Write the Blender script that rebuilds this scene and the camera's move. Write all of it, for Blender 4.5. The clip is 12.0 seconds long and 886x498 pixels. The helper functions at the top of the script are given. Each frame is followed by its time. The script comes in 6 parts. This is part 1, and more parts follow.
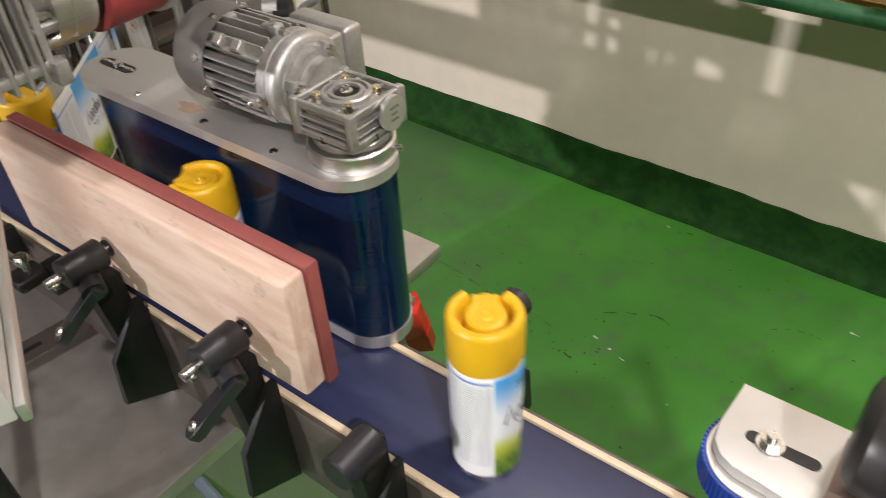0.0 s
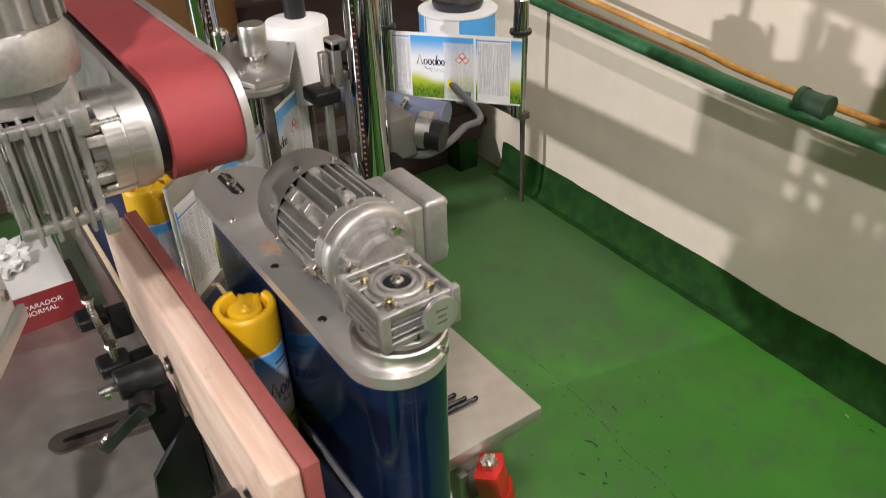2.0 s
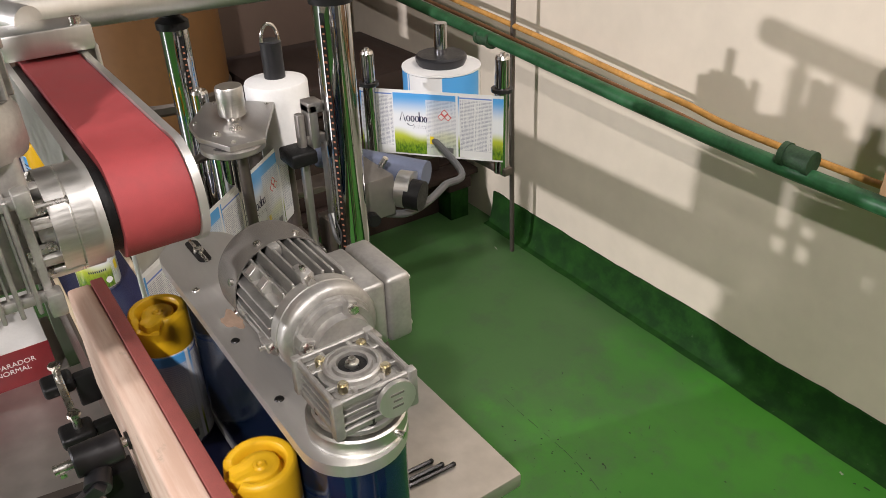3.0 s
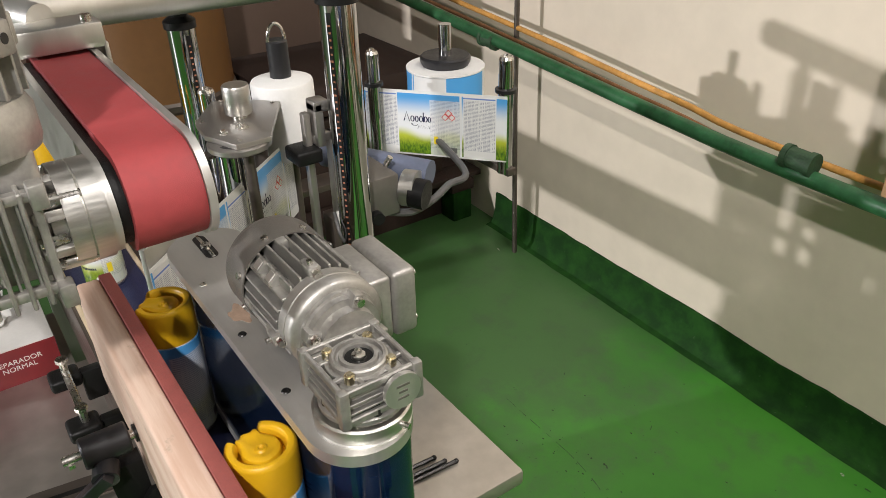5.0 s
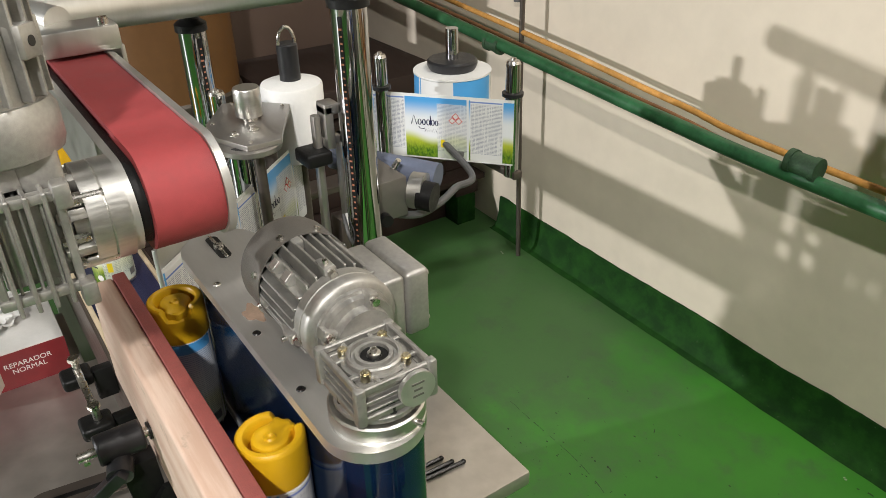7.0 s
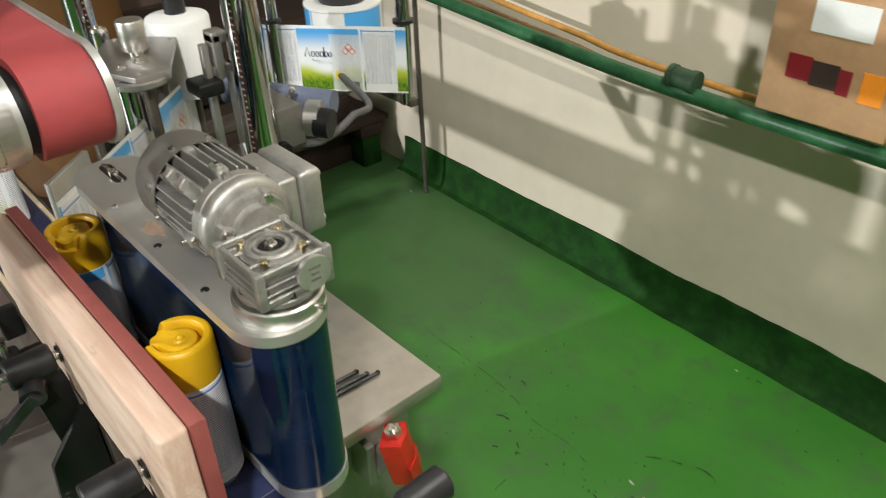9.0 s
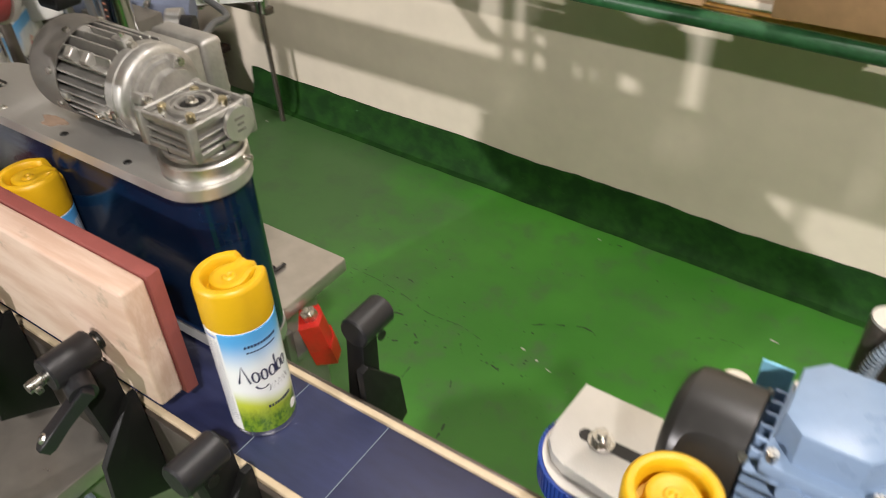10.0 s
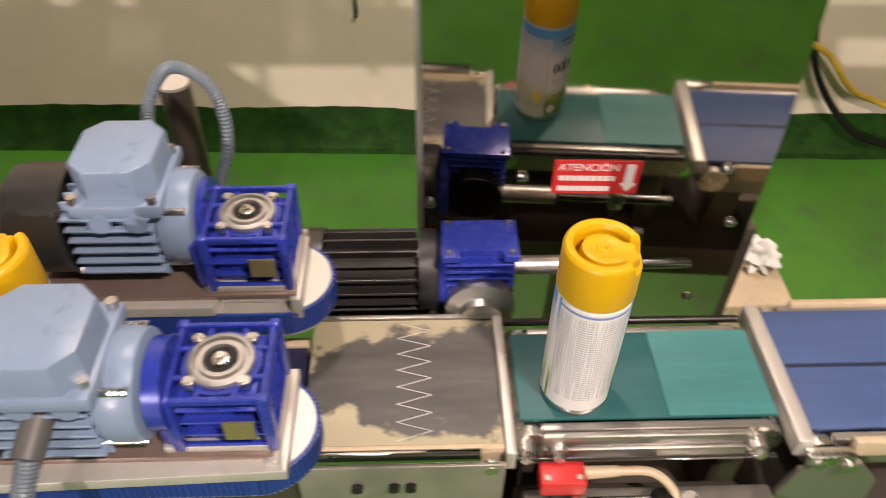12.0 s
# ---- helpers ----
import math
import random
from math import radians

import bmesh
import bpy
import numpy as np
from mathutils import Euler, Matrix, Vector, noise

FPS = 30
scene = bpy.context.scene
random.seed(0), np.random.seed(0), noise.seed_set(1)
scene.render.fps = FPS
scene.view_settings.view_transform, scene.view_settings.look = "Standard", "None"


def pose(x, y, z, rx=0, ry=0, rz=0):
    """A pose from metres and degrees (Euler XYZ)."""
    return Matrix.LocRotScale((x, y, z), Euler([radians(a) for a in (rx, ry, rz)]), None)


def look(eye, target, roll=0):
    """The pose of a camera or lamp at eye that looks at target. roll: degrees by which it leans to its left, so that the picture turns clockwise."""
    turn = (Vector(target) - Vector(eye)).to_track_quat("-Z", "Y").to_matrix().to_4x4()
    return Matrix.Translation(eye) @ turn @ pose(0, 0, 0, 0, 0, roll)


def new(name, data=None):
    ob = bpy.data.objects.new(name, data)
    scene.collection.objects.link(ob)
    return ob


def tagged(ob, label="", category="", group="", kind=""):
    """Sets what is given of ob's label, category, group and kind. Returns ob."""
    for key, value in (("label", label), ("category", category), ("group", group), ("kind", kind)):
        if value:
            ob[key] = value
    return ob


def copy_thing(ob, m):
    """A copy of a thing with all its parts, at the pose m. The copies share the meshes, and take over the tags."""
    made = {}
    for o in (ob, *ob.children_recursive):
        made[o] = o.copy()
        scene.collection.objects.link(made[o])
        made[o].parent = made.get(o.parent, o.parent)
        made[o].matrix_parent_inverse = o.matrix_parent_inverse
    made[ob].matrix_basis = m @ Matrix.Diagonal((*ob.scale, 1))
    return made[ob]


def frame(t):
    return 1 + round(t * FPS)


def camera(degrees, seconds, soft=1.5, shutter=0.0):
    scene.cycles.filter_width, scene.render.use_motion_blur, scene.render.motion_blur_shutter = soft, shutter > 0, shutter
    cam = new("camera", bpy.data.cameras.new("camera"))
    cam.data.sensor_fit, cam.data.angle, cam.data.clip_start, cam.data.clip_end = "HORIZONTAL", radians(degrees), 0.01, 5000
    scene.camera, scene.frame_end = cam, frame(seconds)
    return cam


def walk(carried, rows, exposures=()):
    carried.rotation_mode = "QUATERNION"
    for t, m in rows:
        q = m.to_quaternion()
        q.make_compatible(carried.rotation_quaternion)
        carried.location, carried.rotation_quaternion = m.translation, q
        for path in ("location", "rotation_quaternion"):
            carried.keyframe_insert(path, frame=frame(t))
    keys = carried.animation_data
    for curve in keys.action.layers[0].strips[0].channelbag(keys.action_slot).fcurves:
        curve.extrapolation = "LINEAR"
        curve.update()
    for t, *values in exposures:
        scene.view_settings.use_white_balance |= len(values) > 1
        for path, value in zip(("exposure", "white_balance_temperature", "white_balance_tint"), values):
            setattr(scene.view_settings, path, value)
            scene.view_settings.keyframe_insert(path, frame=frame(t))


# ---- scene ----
cam = camera(60.3, 12.0, soft=0.55, shutter=0.4)
PATH = [
    (0, (0.034, -0.36, 1.437), (-0.926, 0.846, 0.163), -3.3),
    (0.5, (0.006, -0.337, 1.44), (-1.087, 0.784, 0.196), -4.3),
    (1, (-0.002, -0.285, 1.452), (-1.193, 0.773, 0.243), -3.2),
    (1.5, (0.024, -0.213, 1.468), (-1.277, 0.758, 0.3), -2.0),
    (2, (0.028, -0.177, 1.48), (-1.353, 0.757, 0.374), -1.8),
    (2.5, (0.023, -0.14, 1.497), (-1.393, 0.814, 0.456), -1.8),
    (3, (0.024, -0.133, 1.498), (-1.4, 0.838, 0.484), -1.7),
    (5, (0.032, -0.142, 1.497), (-1.398, 0.827, 0.489), -1.5),
    (5.5, (0.032, -0.145, 1.497), (-1.402, 0.82, 0.491), -1.4),
    (6, (0.033, -0.151, 1.499), (-1.403, 0.814, 0.496), -1.3),
    (6.5, (0.033, -0.157, 1.5), (-1.404, 0.811, 0.501), -1.2),
    (8.3, (0.056, -0.156, 1.493), (-1.325, 0.857, 0.46), -1.8),
    (8.5, (0.065, -0.163, 1.489), (-1.285, 0.871, 0.437), -1.6),
    (9, (0.102, -0.179, 1.473), (-1.151, 0.919, 0.366), -1.7),
    (9.5, (0.119, -0.227, 1.451), (-0.989, 0.955, 0.278), -2.0),
    (10, (0.135, -0.308, 1.432), (-0.78, 0.967, 0.193), -2.3),
    (10.5, (0.177, -0.381, 1.42), (-0.516, 0.97, 0.119), -2.1),
    (11, (0.251, -0.411, 1.42), (-0.195, 0.993, 0.068), -0.8),
    (11.5, (0.337, -0.412, 1.41), (0.138, 1.026, 0.035), 0.1),
    (12, (0.411, -0.426, 1.418), (0.472, 1.014, 0.03), 0.9),
]
walk(cam, [(t, look(eye, target, roll)) for t, eye, target, roll in PATH],
     [(0, -0.12, 6450, 9), (3, -0.14, 6450, 9), (6, -0.16, 6450, 3), (8.5, -0.12, 6400, 0), (9.4, -0.06, 6450, -2), (10.5, -0.18, 7000, 14), (11.4, -0.38, 7700, 17), (12, -0.36, 7700, 17)])

# ---- light ----
world = bpy.data.worlds.new("room_air")
scene.world = world
world.use_nodes = True
world.node_tree.nodes["Background"].inputs[0].default_value = (0.9, 0.85, 0.75, 1)
world.node_tree.nodes["Background"].inputs[1].default_value = 0.002
scene.view_settings.exposure = 0.0


def lamp(name, at, target, sx, sy, watts, tint):
    data = bpy.data.lights.new(name, "AREA")
    data.shape, data.size, data.size_y, data.energy, data.color = "RECTANGLE", sx, sy, watts, tint
    ob = new(name, data)
    ob.matrix_world = look(at, target)
    return ob


WARM = (1.0, 0.94, 0.985)
TAN = (1.0, 0.915, 0.905)
lamp("ceiling_lamp_over_line", (0.22, 0.72, 2.9), (0.1, 0.7, 0), 0.20, 0.12, 27, TAN)
lamp("ceiling_lamp_back", (1.35, -1.25, 3.15), (-0.7, 0.6, 0.2), 0.14, 0.09, 104, TAN)
lamp("ceiling_lamp_far", (-3.8, -9.5, 3.22), (-0.5, 1.5, 0.5), 0.24, 0.16, 780, WARM)
# unseen fill, added to lift the reel, wall and floor at the left
lamp("fill_light_left", (-1.6, 0.9, 3.1), (-1.5, 0.8, 0), 0.8, 0.2, 4, WARM)

# ---- materials ----
MATS = {}


def mat(name, base, rough=0.5, metal=0.0, vary=0.12, scale=30.0, bump=0.0, bump_scale=200.0, spec=0.5, stretch=(1, 1, 1), rough_vary=0.1, coat=0.0):
    """A surface with colour and gloss varied at two scales, and a fine relief."""
    m = bpy.data.materials.new(name)
    m.use_nodes = True
    nt = m.node_tree
    n, l = nt.nodes, nt.links
    b = n["Principled BSDF"]
    b.inputs["Metallic"].default_value = metal
    b.inputs["Specular IOR Level"].default_value = spec
    b.inputs["Coat Weight"].default_value = coat
    co = n.new("ShaderNodeTexCoord")
    mp = n.new("ShaderNodeMapping")
    mp.inputs["Scale"].default_value = stretch
    l.new(co.outputs["Object"], mp.inputs[0])
    fine, wide = n.new("ShaderNodeTexNoise"), n.new("ShaderNodeTexNoise")
    fine.inputs["Scale"].default_value, fine.inputs["Detail"].default_value = scale * 6, 5
    wide.inputs["Scale"].default_value, wide.inputs["Detail"].default_value = scale, 4
    for t in (fine, wide):
        l.new(mp.outputs[0], t.inputs["Vector"])
    mix = n.new("ShaderNodeMath")
    mix.operation = "MULTIPLY_ADD"
    mix.inputs[1].default_value = 0.4
    l.new(fine.outputs["Fac"], mix.inputs[0])
    sc = n.new("ShaderNodeMath")
    sc.operation = "MULTIPLY"
    sc.inputs[1].default_value = 0.6
    l.new(wide.outputs["Fac"], sc.inputs[0])
    l.new(sc.outputs[0], mix.inputs[2])
    ramp = n.new("ShaderNodeValToRGB")
    ramp.color_ramp.elements[0].position, ramp.color_ramp.elements[1].position = 0.32, 0.68
    ramp.color_ramp.elements[0].color = (*[c * (1 - vary) for c in base], 1)
    ramp.color_ramp.elements[1].color = (*[min(1, c * (1 + vary)) for c in base], 1)
    l.new(mix.outputs[0], ramp.inputs[0])
    l.new(ramp.outputs[0], b.inputs["Base Color"])
    rr = n.new("ShaderNodeMapRange")
    rr.inputs["From Min"].default_value, rr.inputs["From Max"].default_value = 0.3, 0.7
    rr.inputs["To Min"].default_value, rr.inputs["To Max"].default_value = max(0.02, rough - rough_vary), min(1, rough + rough_vary)
    l.new(mix.outputs[0], rr.inputs["Value"])
    l.new(rr.outputs["Result"], b.inputs["Roughness"])
    if bump:
        bn, bp = n.new("ShaderNodeTexNoise"), n.new("ShaderNodeBump")
        bn.inputs["Scale"].default_value, bn.inputs["Detail"].default_value = bump_scale, 4
        bp.inputs["Strength"].default_value, bp.inputs["Distance"].default_value = bump, 0.002
        l.new(mp.outputs[0], bn.inputs["Vector"])
        l.new(bn.outputs["Fac"], bp.inputs["Height"])
        l.new(bp.outputs[0], b.inputs["Normal"])
    MATS[name] = m
    return m


class Net:
    """Short hand for node arithmetic."""

    def __init__(self, m):
        self.n, self.l = m.node_tree.nodes, m.node_tree.links
        self.b = self.n["Principled BSDF"]

    def put(self, socket, v):
        if isinstance(v, (int, float)):
            socket.default_value = v
        elif isinstance(v, tuple):
            socket.default_value = (*v, 1) if len(v) == 3 and len(socket.default_value) == 4 else v
        else:
            self.l.new(v, socket)

    def math(self, op, a, b=0.0, c=0.0):
        x = self.n.new("ShaderNodeMath")
        x.operation = op
        for s, v in zip(x.inputs, (a, b, c)):
            self.put(s, v)
        return x.outputs[0]

    def mix(self, f, a, b):
        x = self.n.new("ShaderNodeMix")
        x.data_type = "RGBA"
        self.put(x.inputs["Factor"], f)
        self.put(x.inputs[6], a)
        self.put(x.inputs[7], b)
        return x.outputs[2]

    def noise(self, scale, detail=4.0, vector=None, rough=0.5):
        x = self.n.new("ShaderNodeTexNoise")
        x.inputs["Scale"].default_value, x.inputs["Detail"].default_value, x.inputs["Roughness"].default_value = scale, detail, rough
        if vector is not None:
            self.l.new(vector, x.inputs["Vector"])
        return x.outputs["Fac"]

    def step(self, v, lo, hi):
        x = self.n.new("ShaderNodeMapRange")
        x.interpolation_type = "SMOOTHSTEP"
        self.put(x.inputs["Value"], v)
        x.inputs["From Min"].default_value, x.inputs["From Max"].default_value = lo, hi
        return x.outputs["Result"]

    def inside(self, v, lo, hi, soft=0.0005):
        return self.math("MULTIPLY", self.step(v, lo - soft, lo + soft), self.math("SUBTRACT", 1.0, self.step(v, hi - soft, hi + soft)))

    def place(self, scale=(1, 1, 1), kind="Object"):
        co, mp = self.n.new("ShaderNodeTexCoord"), self.n.new("ShaderNodeMapping")
        mp.inputs["Scale"].default_value = scale
        self.l.new(co.outputs[kind], mp.inputs[0])
        return mp.outputs[0]

    def xyz(self, v):
        x = self.n.new("ShaderNodeSeparateXYZ")
        self.l.new(v, x.inputs[0])
        return x.outputs

    def relief(self, h, strength, dist=0.002):
        x = self.n.new("ShaderNodeBump")
        x.inputs["Strength"].default_value, x.inputs["Distance"].default_value = strength, dist
        self.l.new(h, x.inputs["Height"])
        self.l.new(x.outputs[0], self.b.inputs["Normal"])


def bare(name):
    m = bpy.data.materials.new(name)
    m.use_nodes = True
    MATS[name] = m
    return m, Net(m)


cast_alu = mat("cast_aluminium", (0.40, 0.39, 0.365), 0.46, 0.80, 0.20, 40, 0.10, 1400)
fan_grey = mat("grey_painted_cowl", (0.165, 0.155, 0.14), 0.42, 0.55, 0.1, 20, 0.15, 900)
turned_alu = mat("turned_aluminium", (0.60, 0.59, 0.56), 0.38, 1.0, 0.09, 40, 0.05, 500, stretch=(1, 1, 12))
satin_alu = mat("satin_aluminium_plate", (0.60, 0.59, 0.56), 0.40, 0.85, 0.06, 8, 0.1, 700, stretch=(1, 6, 1))
raw_alu = mat("pale_sawn_aluminium", (0.62, 0.60, 0.56), 0.45, 0.6, 0.06, 14, 0.12, 600)
brown_alu = mat("brownish_anodised_plate", (0.30, 0.22, 0.19), 0.35, 0.6, 0.1, 10, 0.05, 500)
steel = mat("brushed_stainless_steel", (0.38, 0.36, 0.335), 0.36, 0.8, 0.06, 6, 0.05, 300, stretch=(1, 20, 1), rough_vary=0.08)
bench_steel = mat("bench_sheet_steel", (0.45, 0.42, 0.38), 0.36, 0.75, 0.20, 5, 0.05, 120, rough_vary=0.12)
frame_steel = mat("dull_conveyor_steel", (0.125, 0.105, 0.09), 0.40, 0.65, 0.15, 7, 0.08, 200, stretch=(0.3, 1, 3))
mirror_steel = mat("polished_stainless_sheet", (0.46, 0.43, 0.38), 0.05, 1.0, 0.10, 4, 0.01, 40, rough_vary=0.03)
chrome = mat("chrome", (0.50, 0.50, 0.51), 0.06, 1.0, 0.03, 20, rough_vary=0.03)
bolt_steel = mat("zinc_bolt", (0.62, 0.60, 0.56), 0.28, 1.0, 0.1, 60)
brass_bolt = mat("yellow_zinc_bolt", (0.60, 0.54, 0.38), 0.3, 1.0, 0.1, 60)
dark_steel = mat("black_oxide_steel", (0.035, 0.034, 0.033), 0.35, 0.7, 0.2, 60)
black_plastic = mat("black_plastic", (0.008, 0.008, 0.008), 0.45, 0.0, 0.15, 40, 0.15, 900, spec=0.25)
grey_plastic = mat("dark_grey_plastic", (0.015, 0.015, 0.017), 0.38, 0.0, 0.12, 30, 0.12, 800)
black_cowl = mat("black_motor_cowl", (0.024, 0.023, 0.022), 0.36, 0.0, 0.15, 20, 0.05, 800)
blue_grey = mat("blue_grey_motor_paint", (0.21, 0.295, 0.43), 0.34, 0.0, 0.07, 16, 0.10, 700)
blue_gear = mat("deep_blue_gearbox_paint", (0.020, 0.042, 0.34), 0.28, 0.1, 0.12, 20, 0.06, 600, coat=0.2)
navy_belt = mat("navy_conveyor_belt", (0.016, 0.020, 0.060), 0.40, 0.0, 0.25, 14, 0.12, 1500, stretch=(0.5, 2, 1))
drive_blue = mat("glossy_dark_blue_drive_belt", (0.003, 0.012, 0.036), 0.13, 0.0, 0.3, 9, 0.05, 80, stretch=(0.4, 0.4, 3))
tooth_blue = mat("bright_blue_toothed_belt", (0.015, 0.05, 0.26), 0.4, 0.0, 0.15, 40)
red_belt = mat("dusty_red_foam_belt", (0.30, 0.043, 0.046), 0.66, 0.0, 0.14, 22, 0.18, 1400)
foam_red = mat("red_rubber_foam", (0.24, 0.060, 0.050), 0.7, 0.0, 0.14, 40, 0.3, 900)
cream = mat("cream_slide_rail", (0.58, 0.47, 0.32), 0.42, 0.0, 0.12, 20, 0.1, 500)
teal_belt = mat("teal_conveyor_belt", (0.008, 0.105, 0.110), 0.48, 0.0, 0.18, 12, 0.08, 1200, stretch=(0.3, 2, 1))
blue_belt = mat("blue_conveyor_belt", (0.045, 0.095, 0.24), 0.5, 0.0, 0.18, 10, 0.08, 1200, stretch=(0.3, 3, 1))
yellow_cap = mat("golden_yellow_cap_plastic", (0.66, 0.385, 0.010), 0.40, 0.0, 0.04, 30, 0.05, 700, rough_vary=0.05)
tin = mat("bare_tin_rim", (0.66, 0.66, 0.66), 0.2, 1.0, 0.04, 40)
red_paint = mat("red_painted_grip", (0.50, 0.018, 0.012), 0.38, 0.0, 0.2, 30, 0.1, 400)
green_pipe = mat("green_painted_pipe", (0.026, 0.105, 0.040), 0.42, 0.0, 0.45, 12, 0.3, 120)
orange_tube = mat("orange_tube", (0.55, 0.28, 0.07), 0.5, 0.0, 0.3, 14)
copper_tube = mat("copper_brown_tube", (0.30, 0.15, 0.07), 0.45, 0.3, 0.3, 14)
card = mat("brown_cardboard", (0.42, 0.25, 0.13), 0.8, 0.0, 0.12, 12, 0.15, 300)
drum_card = mat("orange_brown_fibreboard", (0.15, 0.068, 0.018), 0.6, 0.0, 0.15, 6, 0.1, 200)
white_paper = mat("white_paper", (0.78, 0.78, 0.76), 0.6, 0.0, 0.04, 30)
white_vinyl = mat("white_plastic", (0.72, 0.71, 0.68), 0.5, 0.0, 0.05, 30)
crimson = mat("crimson_print", (0.20, 0.007, 0.013), 0.4, 0.0, 0.1, 30)
sign_red = mat("signal_red_print", (0.62, 0.03, 0.03), 0.4, 0.0, 0.06, 30)
orange_print = mat("orange_sticker", (0.85, 0.28, 0.02), 0.5, 0.0, 0.06, 30)
rule_red = mat("faded_red_print", (0.42, 0.17, 0.10), 0.5, 0.0, 0.1, 30)
cyan_plastic = mat("sky_blue_plastic", (0.05, 0.38, 0.75), 0.35, 0.0, 0.06, 30)
ink = mat("dark_navy_ink", (0.012, 0.014, 0.06), 0.5, 0.0, 0.1, 30)
pale_text = mat("white_print", (0.80, 0.78, 0.76), 0.5, 0.0, 0.04, 30)
grey_cable = mat("grey_cable", (0.10, 0.10, 0.10), 0.45, 0.0, 0.1, 30)
conduit_grey = mat("blue_grey_conduit", (0.15, 0.19, 0.23), 0.4, 0.0, 0.1, 30)
yellow_cable = mat("yellow_cable", (0.6, 0.4, 0.05), 0.45, 0.0, 0.1, 30)
brown_paint = mat("dark_brown_paint", (0.075, 0.028, 0.016), 0.4, 0.0, 0.2, 12, 0.1, 200)
dark_wood = mat("dark_stained_timber", (0.032, 0.017, 0.012), 0.75, 0.0, 0.35, 10, 0.3, 160, stretch=(1, 8, 8))
plaster = mat("cream_plaster", (0.72, 0.637, 0.515), 0.75, 0.0, 0.06, 3, 0.25, 60)
# room walls and ceiling: base colours darkened so they bounce less light
room_wall = mat("bounce_cut_beige", (0.17, 0.15, 0.125), 0.7, 0.0, 0.1, 3, 0.2, 60)
shade_wall = mat("shade_brown", (0.16, 0.11, 0.085), 0.7, 0.0, 0.1, 3, 0.2, 60)
dim_ceiling = mat("bounce_cut_grey", (0.17, 0.165, 0.155), 0.8, 0.0, 0.05, 3, 0.1, 60)
machine_grey = mat("pale_grey_machine_paint", (0.60, 0.59, 0.56), 0.42, 0.1, 0.06, 8, 0.1, 500)


def timber_pale():
    m, k = bare("pale_rubberwood_board")
    p = k.place((1.2, 14, 5))
    g = k.noise(6, 6, p, 0.6)
    w = k.noise(3.5, 3, k.place((1, 1, 1)))
    c = k.mix(k.step(g, 0.35, 0.7), (0.54, 0.37, 0.28), (0.68, 0.53, 0.43))
    c = k.mix(k.step(w, 0.52, 0.70), c, (0.40, 0.27, 0.20))
    c = k.mix(k.math("MULTIPLY", k.step(k.noise(28, 5, k.place((1, 1, 1.5)), 0.7), 0.58, 0.72), 0.6), c, (0.30, 0.25, 0.19))
    k.put(k.b.inputs["Base Color"], c)
    k.b.inputs["Roughness"].default_value = 0.55
    k.relief(g, 0.12)
    return m


def floor_paint():
    m, k = bare("worn_green_floor_paint")
    p = k.place()
    big, mid, fine = k.noise(1.6, 5, p), k.noise(9, 6, p, 0.65), k.noise(70, 5, p, 0.7)
    c = k.mix(k.step(big, 0.35, 0.65), (0.044, 0.195, 0.022), (0.066, 0.265, 0.031))
    c = k.mix(k.math("MULTIPLY", k.step(mid, 0.48, 0.74), 0.60), c, (0.075, 0.120, 0.060))
    c = k.mix(k.math("MULTIPLY", k.step(fine, 0.62, 0.72), 0.35), c, (0.02, 0.07, 0.02))
    x, y, z = k.xyz(p)
    grime = k.math("ADD", k.noise(3.0, 5, p, 0.6), k.math("MULTIPLY_ADD", x, -0.45, -0.42))
    c = k.mix(k.math("MULTIPLY", k.step(grime, 0.40, 0.72), 0.65), c, (0.062, 0.098, 0.052))
    scuff = k.noise(22, 3, k.place((1.0, 2.4, 1)), 0.8)
    c = k.mix(k.math("MULTIPLY", k.step(scuff, 0.70, 0.73), 0.75), c, (0.012, 0.020, 0.012))
    k.put(k.b.inputs["Base Color"], c)
    k.put(k.b.inputs["Roughness"], k.math("MULTIPLY_ADD", mid, 0.35, 0.22))
    k.relief(k.math("ADD", mid, k.math("MULTIPLY", fine, 0.3)), 0.12, 0.004)
    return m


def skirting_paint():
    m, k = bare("dark_green_skirting_paint")
    p = k.place()
    g, d = k.noise(14, 6, p, 0.65), k.noise(90, 4, p)
    c = k.mix(k.step(g, 0.35, 0.68), (0.007, 0.036, 0.005), (0.015, 0.070, 0.008))
    c = k.mix(k.math("MULTIPLY", k.step(d, 0.70, 0.76), 0.25), c, (0.16, 0.18, 0.12))
    k.put(k.b.inputs["Base Color"], c)
    k.b.inputs["Roughness"].default_value = 0.75
    k.b.inputs["Specular IOR Level"].default_value = 0.2
    k.relief(g, 0.3, 0.006)
    return m


